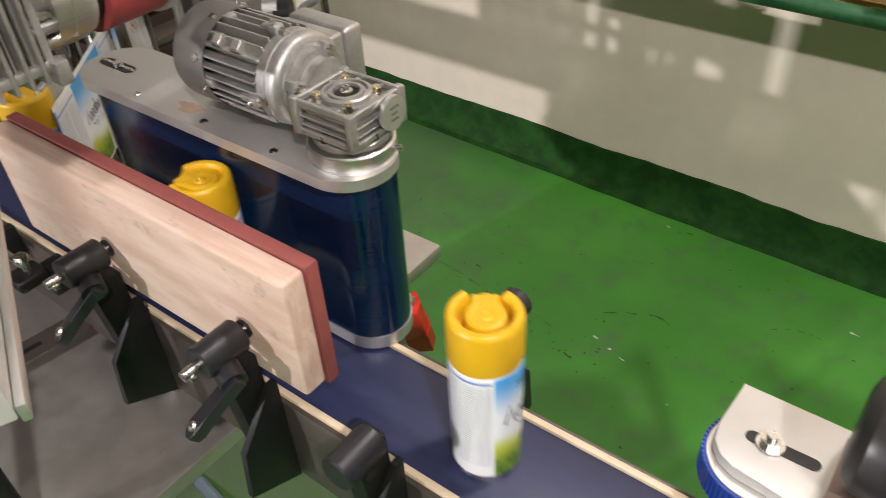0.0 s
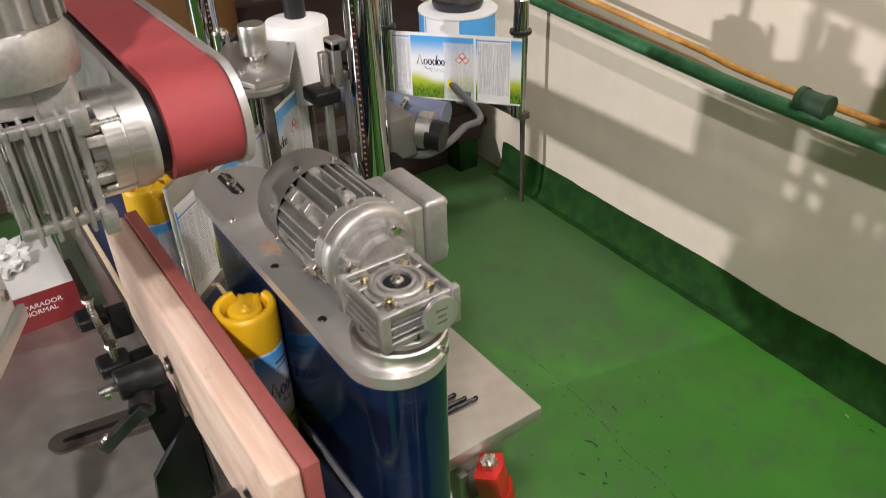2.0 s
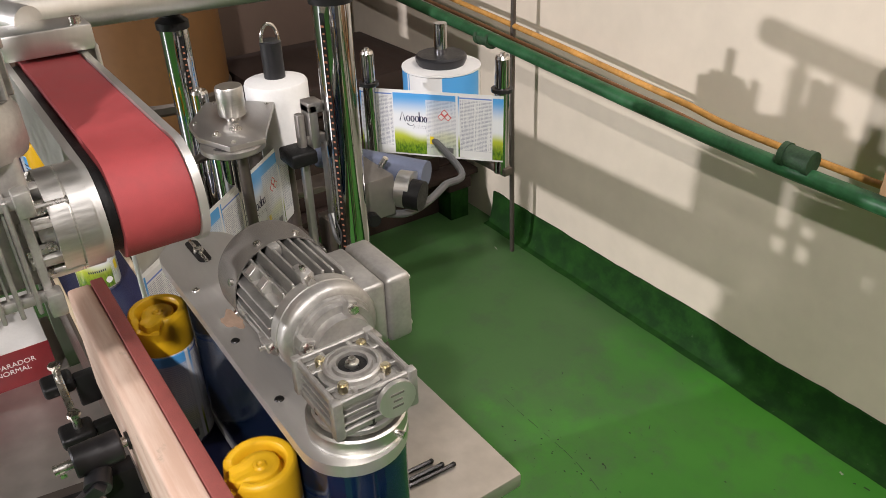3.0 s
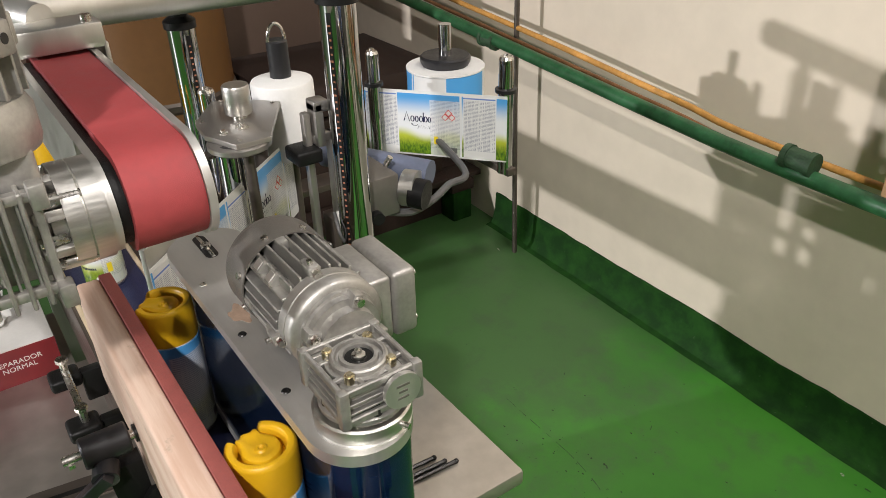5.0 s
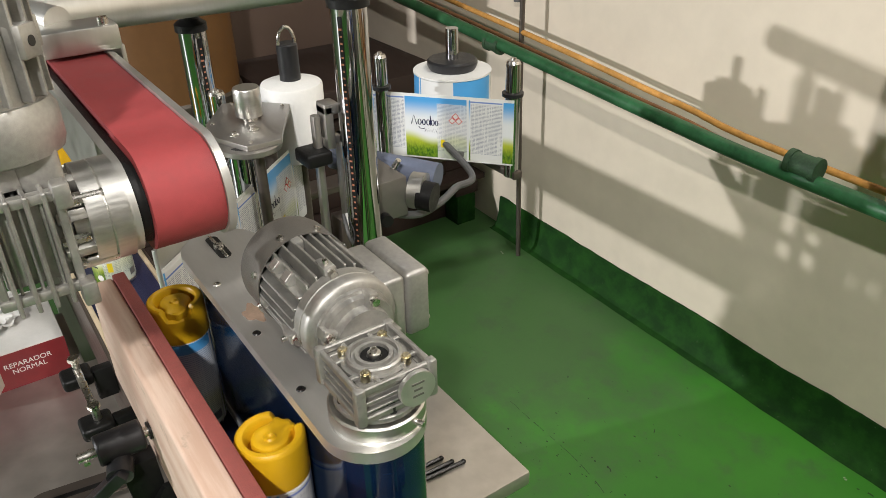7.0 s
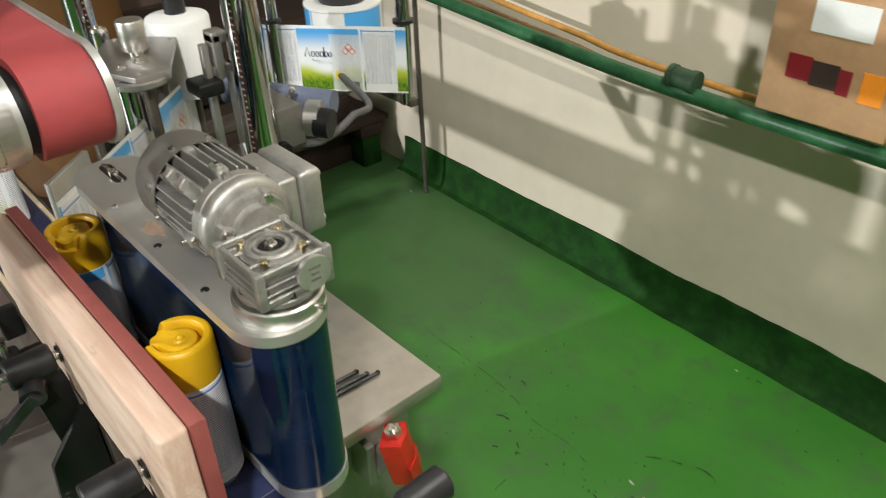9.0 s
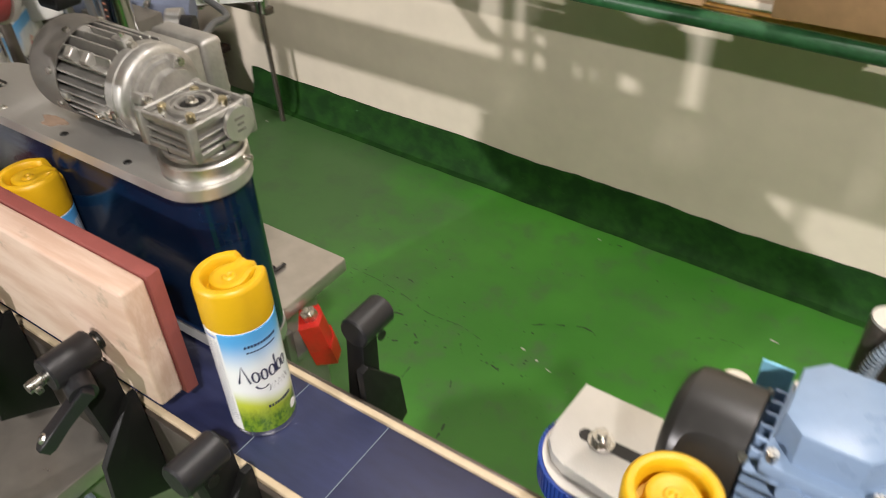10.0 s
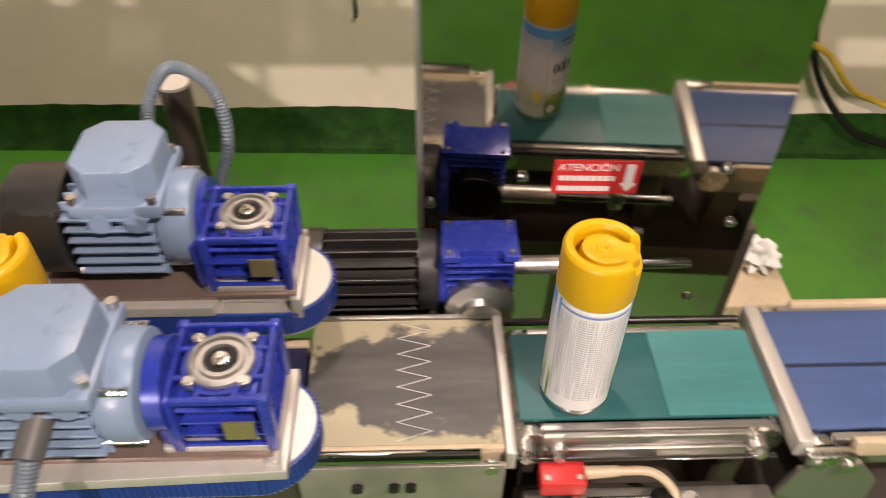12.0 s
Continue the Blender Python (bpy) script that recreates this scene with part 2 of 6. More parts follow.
def label_print(name, upright=True):
    """The can's wrap: sky, white middle and meadow, with white panels of small print."""
    m, k = bare(name)
    v = k.place()
    x, y, z = k.xyz(v)
    if upright:
        a = k.math("MULTIPLY", k.math("ARCTAN2", y, k.math("MULTIPLY", x, -1.0)), 0.5 / math.pi)
        u = k.math("MULTIPLY", a, 0.207)
    else:
        u = x
        a = k.math("SUBTRACT", 0.5, k.math("FRACT", k.math("MULTIPLY", x, 1 / 0.207)))
    h = k.math("MULTIPLY_ADD", z, 1 / 0.1315, -0.066 if upright else 0.0)
    grass = k.noise(260, 4, k.place((1, 1, 0.4)), 0.7)
    hill = k.math("MULTIPLY_ADD", k.math("SINE", k.math("MULTIPLY", a, 12.0)), 0.05, 0.30)
    sky = k.mix(k.step(h, 0.60, 0.96), (0.80, 0.82, 0.84), (0.09, 0.36, 0.74))
    edge = k.math("SUBTRACT", h, hill)
    low = k.mix(k.step(grass, 0.35, 0.65), (0.035, 0.11, 0.012), (0.20, 0.32, 0.02))
    low = k.mix(k.step(h, 0.10, 0.34), low, (0.50, 0.56, 0.05))
    pic = k.mix(k.step(edge, -0.06, 0.12), low, sky)
    line = k.math("GREATER_THAN", k.math("FRACT", k.math("MULTIPLY", h, 46.0)), 0.55)
    word = k.math("GREATER_THAN", k.noise(900, 2, k.place((1, 1, 0.02))), 0.44)
    text = k.math("MULTIPLY", k.math("MULTIPLY", line, word), k.inside(h, 0.12, 0.93, 0.002))
    panel = k.mix(k.math("MULTIPLY", text, 0.72), (0.77, 0.77, 0.76), (0.18, 0.20, 0.30))
    frame_line = k.mix(k.inside(h, 0.955, 0.975, 0.004), panel, (0.15, 0.24, 0.60))
    hazard = k.math("MULTIPLY", k.inside(a, -0.485, -0.175, 0.003), k.math("LESS_THAN", h, 0.90))
    back = k.inside(a, 0.165, 0.485, 0.004)
    c = k.mix(back, pic, frame_line)
    c = k.mix(k.math("MULTIPLY", hazard, 0.62), c, panel)
    for lo, hi in ((0.157, 0.167), (-0.50, -0.478)):
        c = k.mix(k.inside(a, lo, hi, 0.002), c, (0.78, 0.79, 0.80))
    yel = k.math("MULTIPLY", k.inside(a, -0.25, -0.21, 0.003), k.inside(h, 0.18, 0.31, 0.01))
    c = k.mix(yel, c, (0.80, 0.62, 0.02))
    c = k.mix(k.math("MULTIPLY", k.inside(a, -0.45, -0.38, 0.002), k.inside(h, 0.05, 0.14, 0.005)), c, (0.12, 0.12, 0.12))
    k.put(k.b.inputs["Base Color"], c)
    k.b.inputs["Roughness"].default_value = 0.3
    k.b.inputs["Coat Weight"].default_value = 0.15
    return m


def worn_belt():
    """Grey belt worn to a cream weave in patches near its edges."""
    m, k = bare("worn_grey_belt")
    p = k.place()
    x, y, z = k.xyz(p)
    g = k.noise(10, 5, k.place((0.5, 2.2, 1)), 0.6)
    f = k.noise(240, 4, p, 0.7)
    c = k.mix(k.step(g, 0.3, 0.7), (0.060, 0.060, 0.058), (0.125, 0.122, 0.115))
    e = k.math("ADD", k.math("ABSOLUTE", k.math("SUBTRACT", y, 0.003)), k.math("MULTIPLY", k.math("MAXIMUM", k.math("SUBTRACT", -0.035, x), 0.0), 0.75))
    wear = k.math("ADD", e, k.math("MULTIPLY", k.math("SUBTRACT", k.noise(16, 4, p, 0.6), 0.5), 0.16))
    wear = k.math("ADD", wear, k.math("MULTIPLY", k.math("SUBTRACT", f, 0.5), 0.012))
    c = k.mix(k.step(wear, 0.052, 0.066), c, (0.42, 0.38, 0.26))
    k.put(k.b.inputs["Base Color"], c)
    k.b.inputs["Roughness"].default_value = 0.5
    k.relief(f, 0.1)
    return m


grey_belt = worn_belt()
board_wood, floor_green, skirting_green = timber_pale(), floor_paint(), skirting_paint()
can_label, web_label = label_print("printed_can_label"), label_print("printed_label_web", False)


# ---- building tools ----
def origin(ob):
    o = Vector((0, 0, 0))
    while ob is not None:
        o += ob.location
        ob = ob.parent
    return o


def part(name, bm, material, parent=None, label="", smooth=True):
    """Links a bmesh, drawn in world places, as one mesh under a thing or a part."""
    if parent is not None:
        bmesh.ops.translate(bm, verts=bm.verts, vec=-origin(parent))
    me = bpy.data.meshes.new(name)
    if smooth:
        for f in bm.faces:
            f.smooth = True
        for e in bm.edges:
            e.smooth = len(e.link_faces) == 2 and e.calc_face_angle(0) < 0.6
    bm.to_mesh(me)
    bm.free()
    me.materials.append(material)
    ob = new(name, me)
    ob.parent = parent
    if label:
        ob["label"] = label
    return ob


def thing(name, label, category, at=(0, 0, 0), group="", kind=""):
    ob = new(name)
    ob.empty_display_size = 0.05
    ob.location = at
    return tagged(ob, label, category, group, kind)


def B():
    return bmesh.new()


def bx(bm, x0, x1, y0, y1, z0, z1, bev=0.0, seg=2, m=None):
    r = bmesh.ops.create_cube(bm, size=1)
    vs = r["verts"]
    bmesh.ops.scale(bm, verts=vs, vec=(x1 - x0, y1 - y0, z1 - z0))
    bmesh.ops.translate(bm, verts=vs, vec=((x0 + x1) / 2, (y0 + y1) / 2, (z0 + z1) / 2))
    if bev:
        es = list({e for v in vs for e in v.link_edges})
        g = bmesh.ops.bevel(bm, geom=es, offset=bev, segments=seg, affect="EDGES", profile=0.5)
        vs = list({v for f in g["faces"] for v in f.verts})
    if m is not None:
        bmesh.ops.transform(bm, matrix=m, verts=vs)
    return bm


def along(p0, p1):
    d = Vector(p1) - Vector(p0)
    return Matrix.Translation((Vector(p0) + Vector(p1)) / 2) @ d.to_track_quat("Z", "Y").to_matrix().to_4x4(), d.length


def cy(bm, p0, p1, r, seg=28, r1=None):
    m, n = along(p0, p1)
    bmesh.ops.create_cone(bm, cap_ends=True, segments=seg, radius1=r, radius2=r if r1 is None else r1, depth=n, matrix=m)
    return bm


def lathe(bm, prof, at=(0, 0, 0), turn=None, seg=40):
    """A closed profile of (radius, height) turned about z."""
    m = Matrix.Translation(at) @ (turn or Matrix.Identity(4))
    rings = []
    for r, h in prof:
        if r < 1e-6:
            rings.append([bm.verts.new(m @ Vector((0, 0, h)))])
        else:
            rings.append([bm.verts.new(m @ Vector((r * math.cos(2 * math.pi * i / seg), r * math.sin(2 * math.pi * i / seg), h))) for i in range(seg)])
    for a, b in zip(rings, rings[1:]):
        for i in range(seg):
            j = (i + 1) % seg
            if len(a) == 1 and len(b) == 1:
                continue
            if len(a) == 1:
                bm.faces.new((a[0], b[j], b[i]))
            elif len(b) == 1:
                bm.faces.new((a[i], a[j], b[0]))
            else:
                bm.faces.new((a[i], a[j], b[j], b[i]))
    return bm


def flat(bm, outline, z0, z1, m=None, bev=0.0):
    """An outline in x and y, raised from z0 to z1."""
    lo = [bm.verts.new((x, y, z0)) for x, y in outline]
    hi = [bm.verts.new((x, y, z1)) for x, y in outline]
    n = len(outline)
    faces = [bm.faces.new(hi), bm.faces.new(lo[::-1])]
    for i in range(n):
        faces.append(bm.faces.new((lo[i], lo[(i + 1) % n], hi[(i + 1) % n], hi[i])))
    vs = lo + hi
    if bev:
        g = bmesh.ops.bevel(bm, geom=list(faces[0].edges), offset=bev, segments=2, affect="EDGES", profile=0.5)
        vs = list({v for f in g["faces"] for v in f.verts} | {v for v in vs if v.is_valid})
    if m is not None:
        bmesh.ops.transform(bm, matrix=m, verts=vs)
    return bm


def oblong(x0, x1, yc, r, seg=14):
    """The outline of a slab with round ends, whose ends' centres are x0 and x1."""
    out = [(x1 + r * math.cos(a), yc + r * math.sin(a)) for a in (-math.pi / 2 + math.pi * i / seg for i in range(seg + 1))]
    return out + [(x0 + r * math.cos(a), yc + r * math.sin(a)) for a in (math.pi / 2 + math.pi * i / seg for i in range(seg + 1))]


def sweep(bm, pts, r, seg=10, wave=0.0):
    """A tube through points; wave: rings of a corrugated hose."""
    pts = [Vector(p) for p in pts]
    rings, up = [], Vector((0.03, 0.02, 1)).normalized()
    for i, p in enumerate(pts):
        d = (pts[min(i + 1, len(pts) - 1)] - pts[max(i - 1, 0)]).normalized()
        a = d.cross(up)
        a = a.normalized() if a.length > 1e-3 else Vector((1, 0, 0))
        b = a.cross(d)
        rr = r * (1 + wave * (i % 2))
        rings.append([bm.verts.new(p + rr * (a * math.cos(2 * math.pi * k / seg) + b * math.sin(2 * math.pi * k / seg))) for k in range(seg)])
    for a, b in zip(rings, rings[1:]):
        for k in range(seg):
            bm.faces.new((a[k], a[(k + 1) % seg], b[(k + 1) % seg], b[k]))
    bm.faces.new(rings[0][::-1])
    bm.faces.new(rings[-1])
    return bm


def spline(ctrl, n):
    """Smooth points through control points."""
    c = [Vector(p) for p in ctrl]
    c = [2 * c[0] - c[1]] + c + [2 * c[-1] - c[-2]]
    out = []
    for i in range(1, len(c) - 2):
        for k in range(n):
            t = k / n
            a, b, d, e = c[i - 1], c[i], c[i + 1], c[i + 2]
            out.append(0.5 * (2 * b + (d - a) * t + (2 * a - 5 * b + 4 * d - e) * t * t + (3 * b - a - 3 * d + e) * t ** 3))
    return out + [c[-2]]


def screw(bm, at, r, h, axis=(0, 0, 1), seg=6):
    a = Vector(at)
    return cy(bm, a, a + Vector(axis) * h, r, seg)


def words(name, text, size, m, material, parent):
    """Lettering in the built-in font, turned into a mesh."""
    cu = bpy.data.curves.new(name, "FONT")
    cu.body, cu.size, cu.extrude, cu.align_x, cu.align_y = text, size, 0.0002, "CENTER", "CENTER"
    tmp = bpy.data.objects.new(name, cu)
    me = bpy.data.meshes.new_from_object(tmp)
    bpy.data.objects.remove(tmp)
    me.materials.clear()
    me.materials.append(material)
    me.transform(Matrix.Translation(-origin(parent)) @ m)
    ob = new(name, me)
    ob.parent = parent
    return ob


# the curled word mark of the labels, as plain strokes in a box 1 wide: loops, stems and tails
def loop_of(cx, cz, rx, rz, a0, a1, n=10):
    return [(cx + rx * math.cos(radians(a0 + (a1 - a0) * i / n)), cz + rz * math.sin(radians(a0 + (a1 - a0) * i / n))) for i in range(n + 1)]


CURLS = ([(0.0, 0.02), (0.10, 0.46), (0.20, 0.0)], loop_of(0.31, 0.14, 0.06, 0.13, 0, 360), loop_of(0.40, -0.08, 0.12, 0.10, 180, 330), loop_of(0.47, 0.14, 0.055, 0.13, 0, 360), loop_of(0.63, 0.14, 0.06, 0.13, 0, 360), [(0.72, 0.46), (0.72, 0.0)],
         loop_of(0.80, 0.14, 0.055, 0.13, 0, 360), loop_of(0.94, 0.13, 0.05, 0.12, 0, 360))
SMALL_CURLS = ([(0.50 + 0.045 * i, -0.24 + (0.09 if i % 2 else -0.07)) for i in range(11)],)


def strokes(curls, place, w):
    """Thin ribbons along the curls; place(u, v) lays a point of the box on its surface."""
    bm = B()
    for line in curls:
        prev = None
        for i, (u, v) in enumerate(line):
            a, b = line[max(i - 1, 0)], line[min(i + 1, len(line) - 1)]
            d = Vector((b[0] - a[0], b[1] - a[1]))
            d.normalize()
            k = w * (0.65 + 0.6 * abs(d.y))
            cur = (bm.verts.new(place(u - d.y * k, v + d.x * k)), bm.verts.new(place(u + d.y * k, v - d.x * k)))
            if prev:
                bm.faces.new((prev[0], prev[1], cur[1], cur[0]))
            prev = cur
    return bm


# ---- the room ----
BELT = 0.822
WALL = lambda x: 1.535 - 0.035 * x

bm = B()
bx(bm, -6.2, 3.2, -11.2, 1.9, -0.1, 0)
tagged(part("floor", bm, floor_green, smooth=False), "worn glossy green painted concrete floor", "floor", kind="structure")


def wall_along(name, x0, x1, z0, z1, thick, material, label):
    bm = B()
    flat(bm, [(x0, WALL(x0)), (x1, WALL(x1)), (x1, WALL(x1) + thick), (x0, WALL(x0) + thick)], z0, z1)
    return tagged(part(name, bm, material, smooth=False), label, "wall", kind="structure")


wall_along("wall_north", -6.2, 3.2, 0, 3.3, 0.15, plaster, "uneven cream painted plaster wall above a green skirting")
# closing walls, in dark colours that hold down the fill light
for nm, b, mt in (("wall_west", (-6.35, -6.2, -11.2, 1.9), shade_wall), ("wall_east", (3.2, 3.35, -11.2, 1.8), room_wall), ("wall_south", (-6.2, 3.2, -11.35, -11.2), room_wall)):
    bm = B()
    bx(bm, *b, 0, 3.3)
    tagged(part(nm, bm, mt, smooth=False), "plain room wall, coloured dark to cut bounced light", "wall", kind="structure")
# closing ceiling, greyed to hold down bounced light
bm = B()
bx(bm, -6.35, 3.35, -11.35, 1.95, 3.3, 3.4)
tagged(part("ceiling", bm, dim_ceiling, smooth=False), "plain ceiling, coloured dark to cut bounced light", "ceiling", kind="structure")

bm = B()
pts = []
for i in range(181):
    x = -2.15 + i * 0.03
    top = 0.130 + 0.010 * noise.noise((x * 3, 0, 0)) + 0.005 * noise.noise((x * 14, 3, 0))
    pts.append((x, top))
for (xa, ta), (xb, tb) in zip(pts, pts[1:]):
    prof = lambda x, h: [(x, WALL(x) - d + 0.004 * noise.noise((x * 9, 7, d * 50)), z) for d, z in ((0.056, 0.0006), (0.034, 0.005), (0.020, 0.022), (0.012, 0.06))] + [(x, WALL(x) - 0.006, h), (x, WALL(x) + 0.01, h)]
    va, vb = [bm.verts.new(p) for p in prof(xa, ta)], [bm.verts.new(p) for p in prof(xb, tb)]
    for k in range(5):
        bm.faces.new((va[k], vb[k], vb[k + 1], va[k + 1]))
bmesh.ops.remove_doubles(bm, verts=bm.verts, dist=0.0001)
tagged(part("baseboard", bm, skirting_green), "rough hand-painted dark green skirting band", "skirting", kind="structure")


# ---- things on the back wall ----
def wall_pipe(name, label, category, pts, r, material, fittings=()):
    t = thing(name, label, category, pts[0])
    part("pipe", sweep(B(), spline(pts, 6), r, 14), material, t)
    for x0, x1, f in fittings:
        y, z = pts[0][1], pts[0][2] - 0.002
        yy = lambda x: pts[0][1] + (pts[-1][1] - pts[0][1]) * (x - pts[0][0]) / (pts[-1][0] - pts[0][0])
        zz = lambda x: pts[1][2] + (pts[-1][2] - pts[1][2]) * (x - pts[1][0]) / (pts[-1][0] - pts[1][0])
        bm = B()
        cy(bm, (x0, yy(x0), zz(x0)), (x1, yy(x1), zz(x1)), r * f, 20)
        cy(bm, (x0 - 0.008, yy(x0), zz(x0)), (x0 + 0.006, yy(x0), zz(x0)), r * f * 1.12, 20)
        cy(bm, (x1 - 0.006, yy(x1), zz(x1)), (x1 + 0.008, yy(x1), zz(x1)), r * f * 1.12, 20)
        part("coupling", bm, mat("grimy_green_coupling", (0.030, 0.068, 0.032), 0.6, 0.0, 0.5, 30, 0.4, 200), t)
    return t


wall_pipe("green_pipe", "thick green painted pipe with couplings along the wall", "pipe",
          [(-3.2, 1.46, 0.90), (-1.75, 1.415, 0.812), (-1.2, 1.40, 0.778), (-0.8, 1.39, 0.762), (0.0, 1.37, 0.758), (1.8, 1.31, 0.75)], 0.020, green_pipe, [(-0.835, -0.775, 1.25), (-2.0, -1.94, 1.2)])
wall_pipe("orange_tube", "long orange tube running along the wall", "tube",
          [(-3.2, 1.56, 0.93), (-1.84, 1.505, 0.845), (-1.25, 1.49, 0.795), (-0.7, 1.475, 0.762), (1.8, 1.40, 0.755)], 0.009, orange_tube)
wall_pipe("copper_tube", "thin brown tube beside the orange tube", "tube",
          [(-3.2, 1.53, 0.90), (-1.84, 1.478, 0.815), (-1.25, 1.465, 0.773), (-0.7, 1.45, 0.742), (1.8, 1.38, 0.735)], 0.0065, copper_tube)
for nm, lb, x, y, r, z0, mt in (("steel_rod", "thin dark steel rod standing on the floor by the wall", -1.908, 1.505, 0.009, 0.0, frame_steel),
                                ("grey_pipe", "grey upright pipe fixed to the wall", -2.05, 1.585, 0.014, 0.92, grey_cable)):
    t = thing(nm, lb, "pipe", (x, y, z0))
    part("pipe", sweep(B(), [(x, y, z0), (x - 0.02, y, z0 + 0.6), (x - 0.06, y + 0.02, 3.29)], r, 12), mt, t)
    bm = B()
    bx(bm, x - 0.07, x - 0.01, y, WALL(x) + 0.002, 1.5, 1.53, 0.003)
    part("clip", bm, mt, t)
bm = B()
bx(bm, 0.243, 0.251, WALL(0.247) - 0.012, WALL(0.247) + 0.001, 0.432, 0.490, 0.002)
t = thing("wall_hook", "small dark metal hook on the wall", "hook", (0.247, WALL(0.247), 0.432))
part("shank", bm, dark_steel, t)
part("tip", bx(B(), 0.243, 0.251, WALL(0.247) - 0.026, WALL(0.247) - 0.0125, 0.432, 0.440, 0.002), dark_steel, t)
t = thing("brown_post", "dark brown painted post on a green foot", "post", (0.615, 1.46, 0))
bm = B()
bx(bm, 0.59, 0.645, 1.42, 1.475, 0.10, 3.29, 0.004)
part("post", bm, brown_paint, t)
bm = B()
bx(bm, 0.57, 0.665, 1.40, 1.49, 0, 0.10, 0.006)
part("foot", bm, skirting_green, t, "green painted foot")


def carton(x0, x1, y0, y1, z0, z1, name, label):
    t = thing(name, label, "box", ((x0 + x1) / 2, (y0 + y1) / 2, z0), "cartons")
    bm = B()
    bx(bm, x0, x1, y0, y1, z0, z1, 0.004)
    part("body", bm, card, t)
    bm = B()
    bx(bm, (x0 + x1) / 2 - 0.025, (x0 + x1) / 2 + 0.025, y0 - 0.0012, y1 + 0.0012, z1 - 0.05, z1 + 0.0012)
    part("packing_tape", bm, mat("tan_packing_tape", (0.45, 0.31, 0.17), 0.25), t)
    return t


bm = B()
bx(bm, -0.62, 1.1, 1.425, 1.51, 0.785, 0.801, 0.002)
shelf = thing("wall_shelf", "narrow cream ledge under the cardboard boxes", "shelf", (0, 1.45, 0.785))
part("plank", bm, plaster, shelf)
for x in (-0.5, 0.2, 0.95):
    part("bracket", bx(B(), x, x + 0.02, 1.43, WALL(x), 0.777, 0.785), frame_steel, shelf)
c1 = carton(-0.60, -0.33, 1.34, 1.50, 0.801, 1.14, "cardboard_box", "brown cardboard box with printed stickers on its side")
for b, mt, nm in (((-0.55, -0.50, 1.338, 1.3405, 0.885, 0.935), crimson, "red_sticker"), ((-0.50, -0.445, 1.338, 1.3405, 0.880, 0.930), dark_wood, "picture_sticker"),
                  ((-0.445, -0.42, 1.338, 1.3405, 0.875, 0.925), crimson, "red_sticker"), ((-0.40, -0.355, 1.338, 1.3405, 0.87, 0.93), orange_print, "orange_sticker"),
                  ((-0.52, -0.40, 1.338, 1.3405, 0.985, 1.05), white_paper, "paper_sticker")):
    bm = B()
    bx(bm, *b)
    part(nm, bm, mt, c1)
carton(-0.19, 0.08, 1.35, 1.50, 0.801, 1.05, "cardboard_box", "plain brown cardboard box on the wall shelf")
carton(0.14, 0.46, 1.35, 1.50, 0.801, 1.08, "cardboard_box", "plain brown cardboard box on the wall shelf")

# ---- far left corner ----
t = thing("fibre_drum", "orange-brown fibreboard drum on a pallet", "drum", (-2.65, 0.52, 0.205))
part("body", lathe(B(), [(0, 0.205), (0.24, 0.205), (0.245, 0.22), (0.24, 0.24), (0.24, 1.5), (0.245, 1.52), (0.24, 1.55), (0, 1.55)], (-2.65, 0.52, 0), seg=56), drum_card, t)
part("hoop", lathe(B(), [(0.24, 0.64), (0.247, 0.65), (0.247, 0.67), (0.24, 0.68)], (-2.65, 0.52, 0), seg=56), frame_steel, t)
t = thing("timber_platform", "dark red-brown timber platform on short feet", "platform", (-2.6, 0.8, 0))
# dark panel added in place of the shade under the deck
part("shade_panel", bx(B(), -2.36, -2.34, 0.22, 1.60, 0.0, 0.130, 0.002), dark_wood, t)
for y in (0.16, 0.80, 1.46):
    for x in (-2.95, -2.335):
        bm = B()
        bx(bm, x, x + 0.09, y, y + 0.09, 0.0, 0.13, 0.004)
        part("foot", bm, skirting_green, t, "green painted foot")
    bm = B()
    bx(bm, -2.98, -2.24, y - 0.01, y + 0.10, 0.131, 0.178, 0.004)
    part("beam", bm, dark_wood, t)
for i in range(7):
    bm = B()
    bx(bm, -2.98 + i * 0.106, -2.98 + i * 0.106 + 0.098, 0.12, 1.60, 0.179, 0.203, 0.003)
    part("deck_board", bm, dark_wood, t)
t = thing("timber_crate", "dark timber crate standing on the platform", "crate", (-2.6, 1.05, 0.204))
for z in (0.205, 0.32, 0.435, 0.55):
    bm = B()
    bx(bm, -2.9, -2.32, 0.80, 1.46, z, z + 0.1, 0.004)
    part("slat", bm, dark_wood, t)
# the dark corner's shade is put into the cabinet's brown
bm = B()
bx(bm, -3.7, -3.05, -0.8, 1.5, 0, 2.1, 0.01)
tagged(part("storage_cabinet", bm, shade_wall), "tall storage cabinet, corner shade put into its brown colour", "cabinet")


